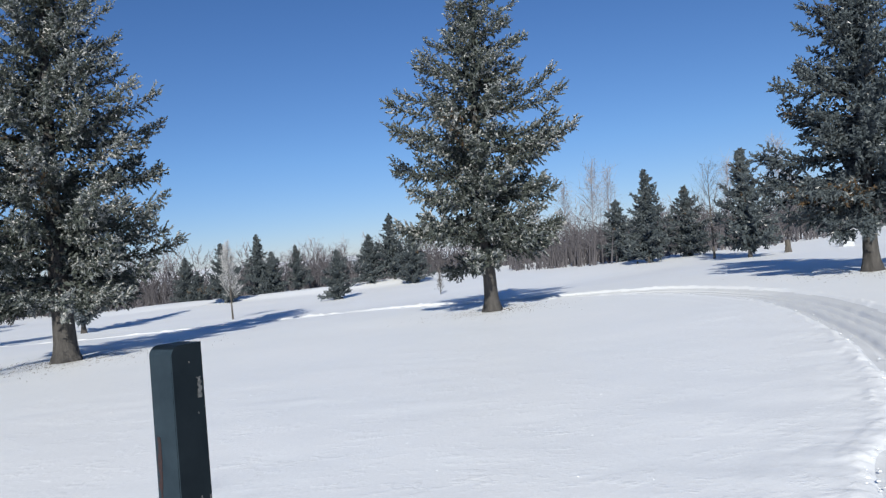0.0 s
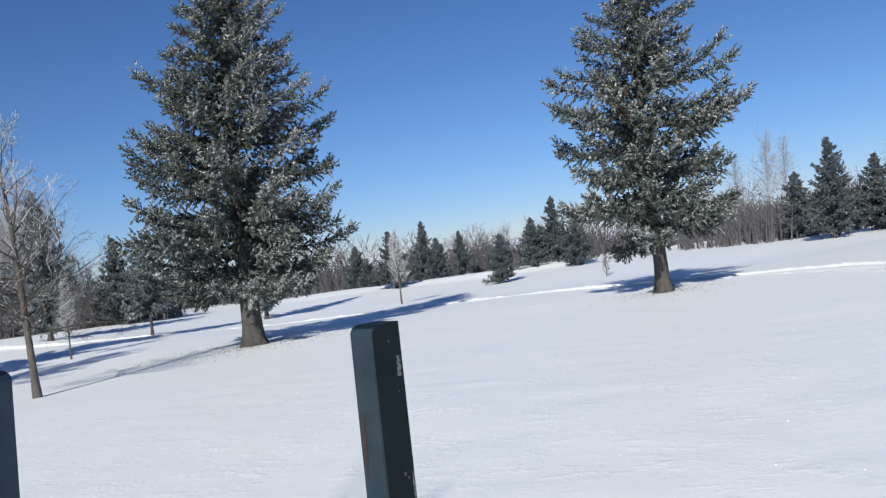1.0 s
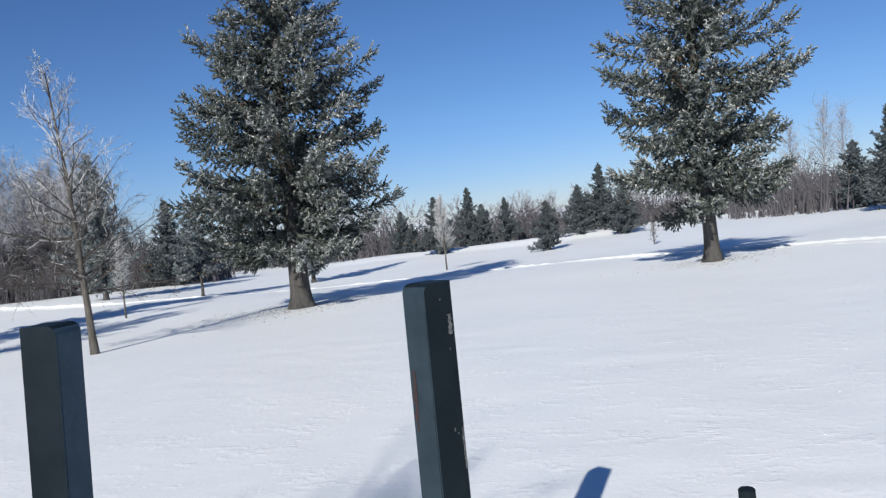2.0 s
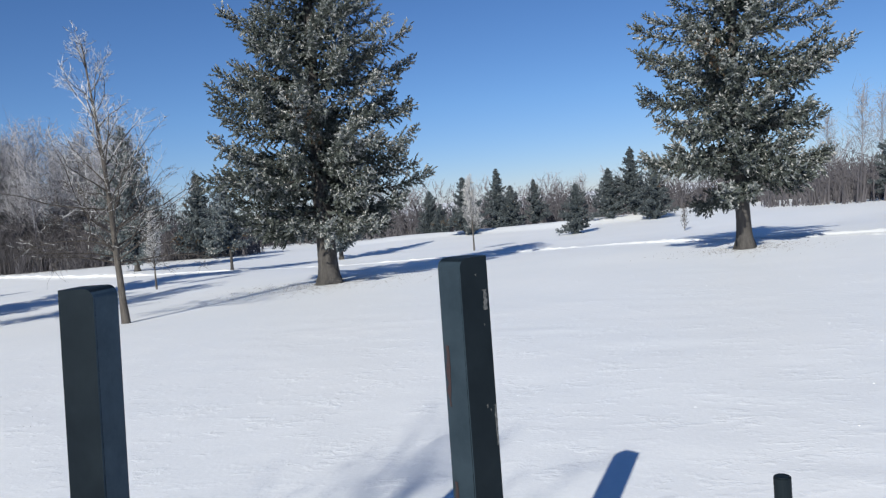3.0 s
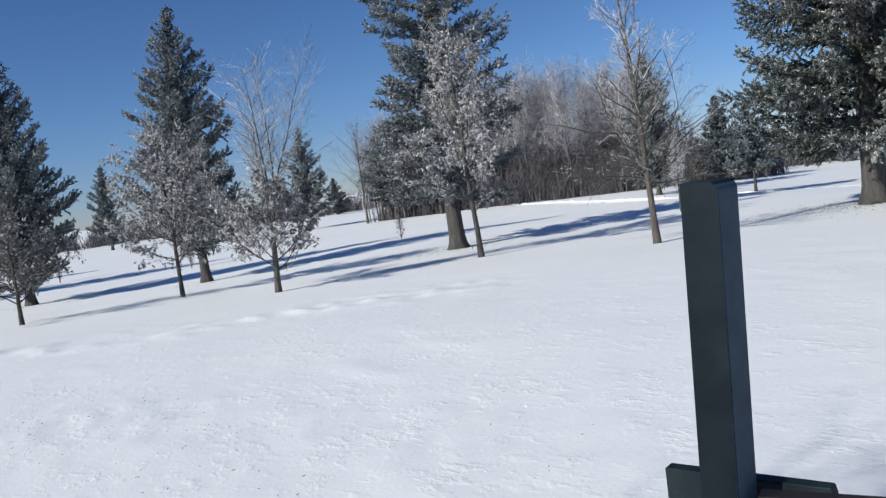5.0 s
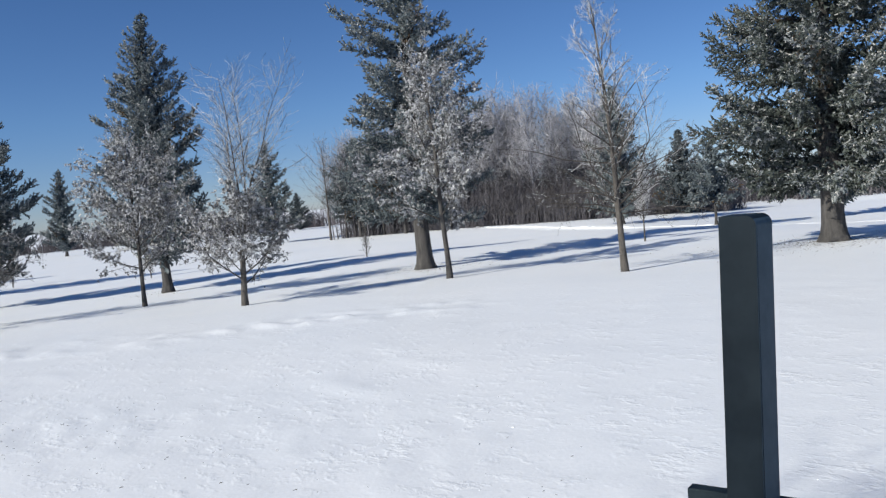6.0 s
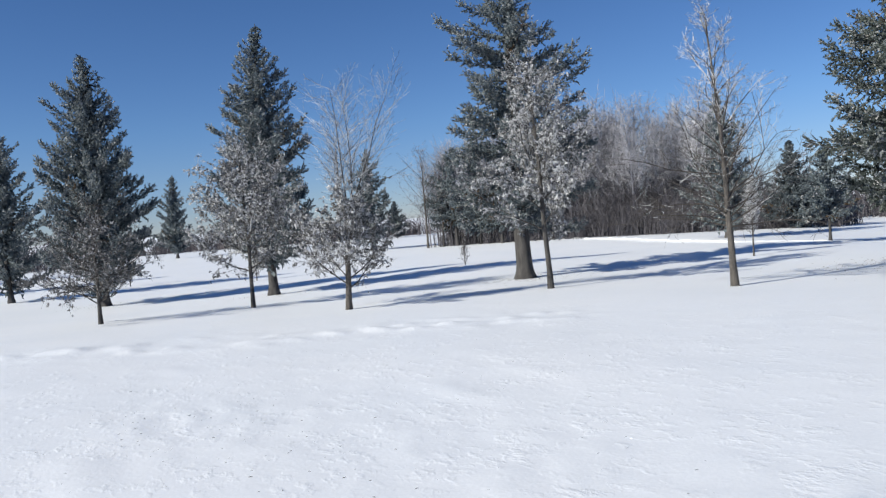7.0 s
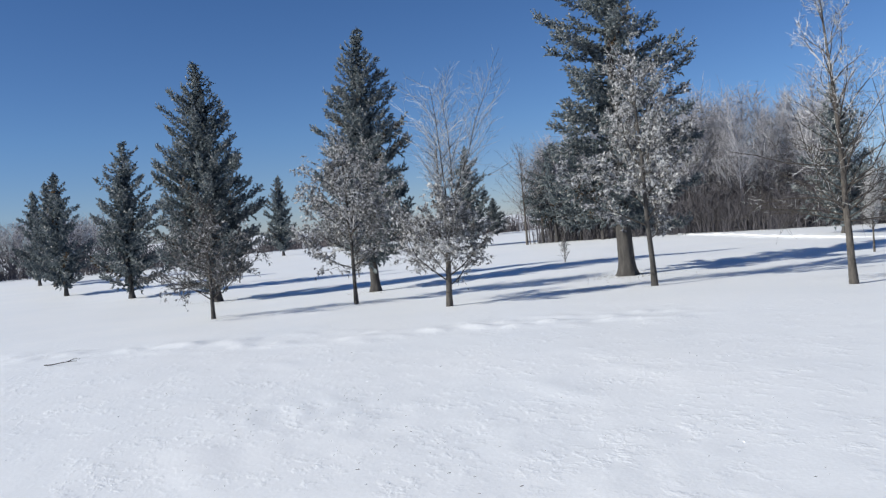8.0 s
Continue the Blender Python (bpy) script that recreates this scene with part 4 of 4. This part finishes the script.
# ---- loose things on the snow ----
def scatter(name, label, category, spots, mats, flat=0.6, seed=1, shape="lump"):
    rng = np.random.default_rng(seed)
    n = len(spots)
    at = np.array([(x, y, ground_at(x, y)) for x, y, _ in spots])
    size = np.array([s for _, _, s in spots])
    if shape == "lump":
        ico = bmesh.new()
        bmesh.ops.create_icosphere(ico, subdivisions=1, radius=1.0)
        v0 = np.array([v.co[:] for v in ico.verts])
        f0 = np.array([[v.index for v in f.verts] for f in ico.faces])
        ico.free()
        jit = 1 + 0.35 * (rng.random((n, len(v0), 1)) - 0.5)
        v = v0[None] * jit * size[:, None, None] * np.array([1, 1, flat])
    else:
        v0 = np.array([(-1, -0.16, 0), (1, -0.10, 0), (1.1, 0.08, 0.12), (-0.9, 0.16, 0.14), (0.1, 0.0, 0.34)])
        f0 = np.array([(0, 1, 4), (1, 2, 4), (2, 3, 4), (3, 0, 4)])
        v = np.repeat(v0[None], n, 0) * size[:, None, None] * (0.7 + 0.6 * rng.random((n, 1, 3)))
    a = rng.random(n) * 6.283
    c, s = np.cos(a)[:, None], np.sin(a)[:, None]
    v = np.stack([v[..., 0] * c - v[..., 1] * s, v[..., 0] * s + v[..., 1] * c, v[..., 2]], -1) + at[:, None]
    f = (np.arange(n)[:, None, None] * len(v0) + f0[None]).reshape(-1, 3)
    me = mesh_from(name, v.reshape(-1, 3), f, mats, smooth=(shape == "lump"))
    tagged(new(name, me), label, category, kind="stuff")


rng = np.random.default_rng(41)
spots = []
for k in range(1300):
    i = int(rng.random() ** 1.2 * 60) + 24
    p, q = LINE[i], LINE[i + 1]
    w = (q - p) / np.linalg.norm(q - p)
    side = 1 if rng.random() < 0.72 else -1
    o = side * (0.64 + 0.11 * rng.normal())
    r = p + (q - p) * rng.random() + np.array([-w[1], w[0]]) * o
    spots.append((r[0], r[1], 0.004 + 0.013 * rng.random() ** 2.5))
scatter("snow_crumbs", "white crumbs of snow along the trail banks", "snow", spots, [SNOW], 0.4, 3)
spots = []
for k in range(240):
    d, a = 2.8 + 17 * rng.random(), radians(-32 + 130 * rng.random())
    spots.append((-0.4 - math.sin(a) * d, math.cos(a) * d, 0.003 + 0.009 * rng.random() ** 3))
scatter("snow_crumbs", "small crusted snow crumbs lying on the field", "snow", spots, [SNOW], 0.35, 8)
LITTER = bark_material("needle_litter", (0.085, 0.070, 0.056), (0.22, 0.18, 0.14), 30.0)
spots = []
for x, y, r, n in ((-9.11, 18.92, 1.9, 2800), (1.09, 19.89, 1.2, 1200), (-19.79, 15.0, 1.4, 1300), (9.3, 17.46, 1.5, 900), (-27.35, 9.8, 1.0, 260), (-32.29, 5.13, 1.1, 260)):
    for _ in range(n):
        d, a = abs(rng.normal()) * r * 0.75 + 0.2, rng.random() * 6.283
        spots.append((x + d * math.cos(a), y + d * math.sin(a), 0.007 + 0.017 * rng.random() ** 2))
scatter("needle_litter", "brown fallen needles and twigs on snow", "litter", spots, [LITTER], seed=4, shape="chip")
spots = []
for k in range(420):
    d, a = 2.6 + 9 * rng.random() ** 1.6, radians(42 + 48 * rng.random())
    spots.append((-0.5 - math.sin(a) * d, -0.2 + math.cos(a) * d, 0.004 + 0.009 * rng.random() ** 2))
for k in range(150):
    spots.append((-7.8 + 1.0 * rng.normal(), 1.4 + 0.5 * rng.normal(), 0.005 + 0.010 * rng.random() ** 2))
scatter("seed_specks", "tiny dark seeds and bark bits on snow", "litter", spots, [SPRUCE_BARK], seed=5, shape="chip")

# ---- small far things ----
def box_mesh(w, d, h, bevel=0.02, top=0.9):
    bm = bmesh.new()
    bmesh.ops.create_cube(bm, size=1.0)
    for v in bm.verts:
        k = top if v.co.z > 0 else 1.0
        v.co = Vector((v.co.x * w * k, v.co.y * d * k, (v.co.z + 0.5) * h))
    bmesh.ops.bevel(bm, geom=bm.edges[:], offset=bevel, segments=2, affect="EDGES")
    return bm


GREY_PLASTIC = chip_material("pale_grey_plastic", (0.42, 0.44, 0.46), (0.55, 0.57, 0.59))
DARK_SEAM = chip_material("dark_seam", (0.05, 0.055, 0.06), (0.09, 0.095, 0.10))
locker = thing("utility_box", (18.05, 35.9, ground_at(18.05, 35.9) - 0.05), "pale grey utility box standing in the snow", "utility box")
part("body", box_mesh(0.52, 0.42, 0.42, top=0.94), GREY_PLASTIC, locker)
lid = part("lid", box_mesh(0.58, 0.48, 0.09, top=0.85), GREY_PLASTIC, locker)
lid.location = (0, 0, 0.425)
grip = part("handle", box_mesh(0.16, 0.03, 0.05, 0.006), DARK_SEAM, locker, "dark recessed handle")
grip.location = (0, -0.215, 0.28)
stub = thing("tree_stump", (15.45, 35.98, ground_at(15.45, 35.98)), "short pale weathered tree stump in snow", "stump")
zs = np.array([-0.1, 0.05, 0.2, 0.4, 0.55, 0.57])
tv, tf = tubes([np.stack([0.03 * zs, 0 * zs, zs], -1)], [np.array([0.19, 0.16, 0.13, 0.12, 0.115, 0.01])], 14)
part("trunk", mesh_from("stump_trunk", tv, tf, [GREY_BARK], smooth=True), None, stub)
for x, y, tall in ((-43.7, 8.4, 1.2), (-38.1, 13.1, 1.2)):
    bare_tree(SHRUB, x, y, "thin leafless stem standing in the snow", 30 + x, tall, "shrub", "shrub", "shrubs")
stick = thing("fallen_stick", (-14.8, -0.50, ground_at(-14.8, -0.50) + 0.02), "thin brown stick lying on the crusted snow", "stick")
q = np.linspace(-0.26, 0.30, 7)
sv, sf = tubes([np.stack([0.52 * q, 0.85 * q, 0.02 * np.sin(q * 7) + 0.02], -1), np.array([(0.05, 0.09, 0.03), (0.02, 0.22, 0.06), (0.03, 0.30, 0.05)])],
               [np.linspace(0.011, 0.005, 7), np.array([0.008, 0.006, 0.004])], 6)
part("shaft", mesh_from("stick_shaft", sv, sf, [SPRUCE_BARK], smooth=True), None, stick)
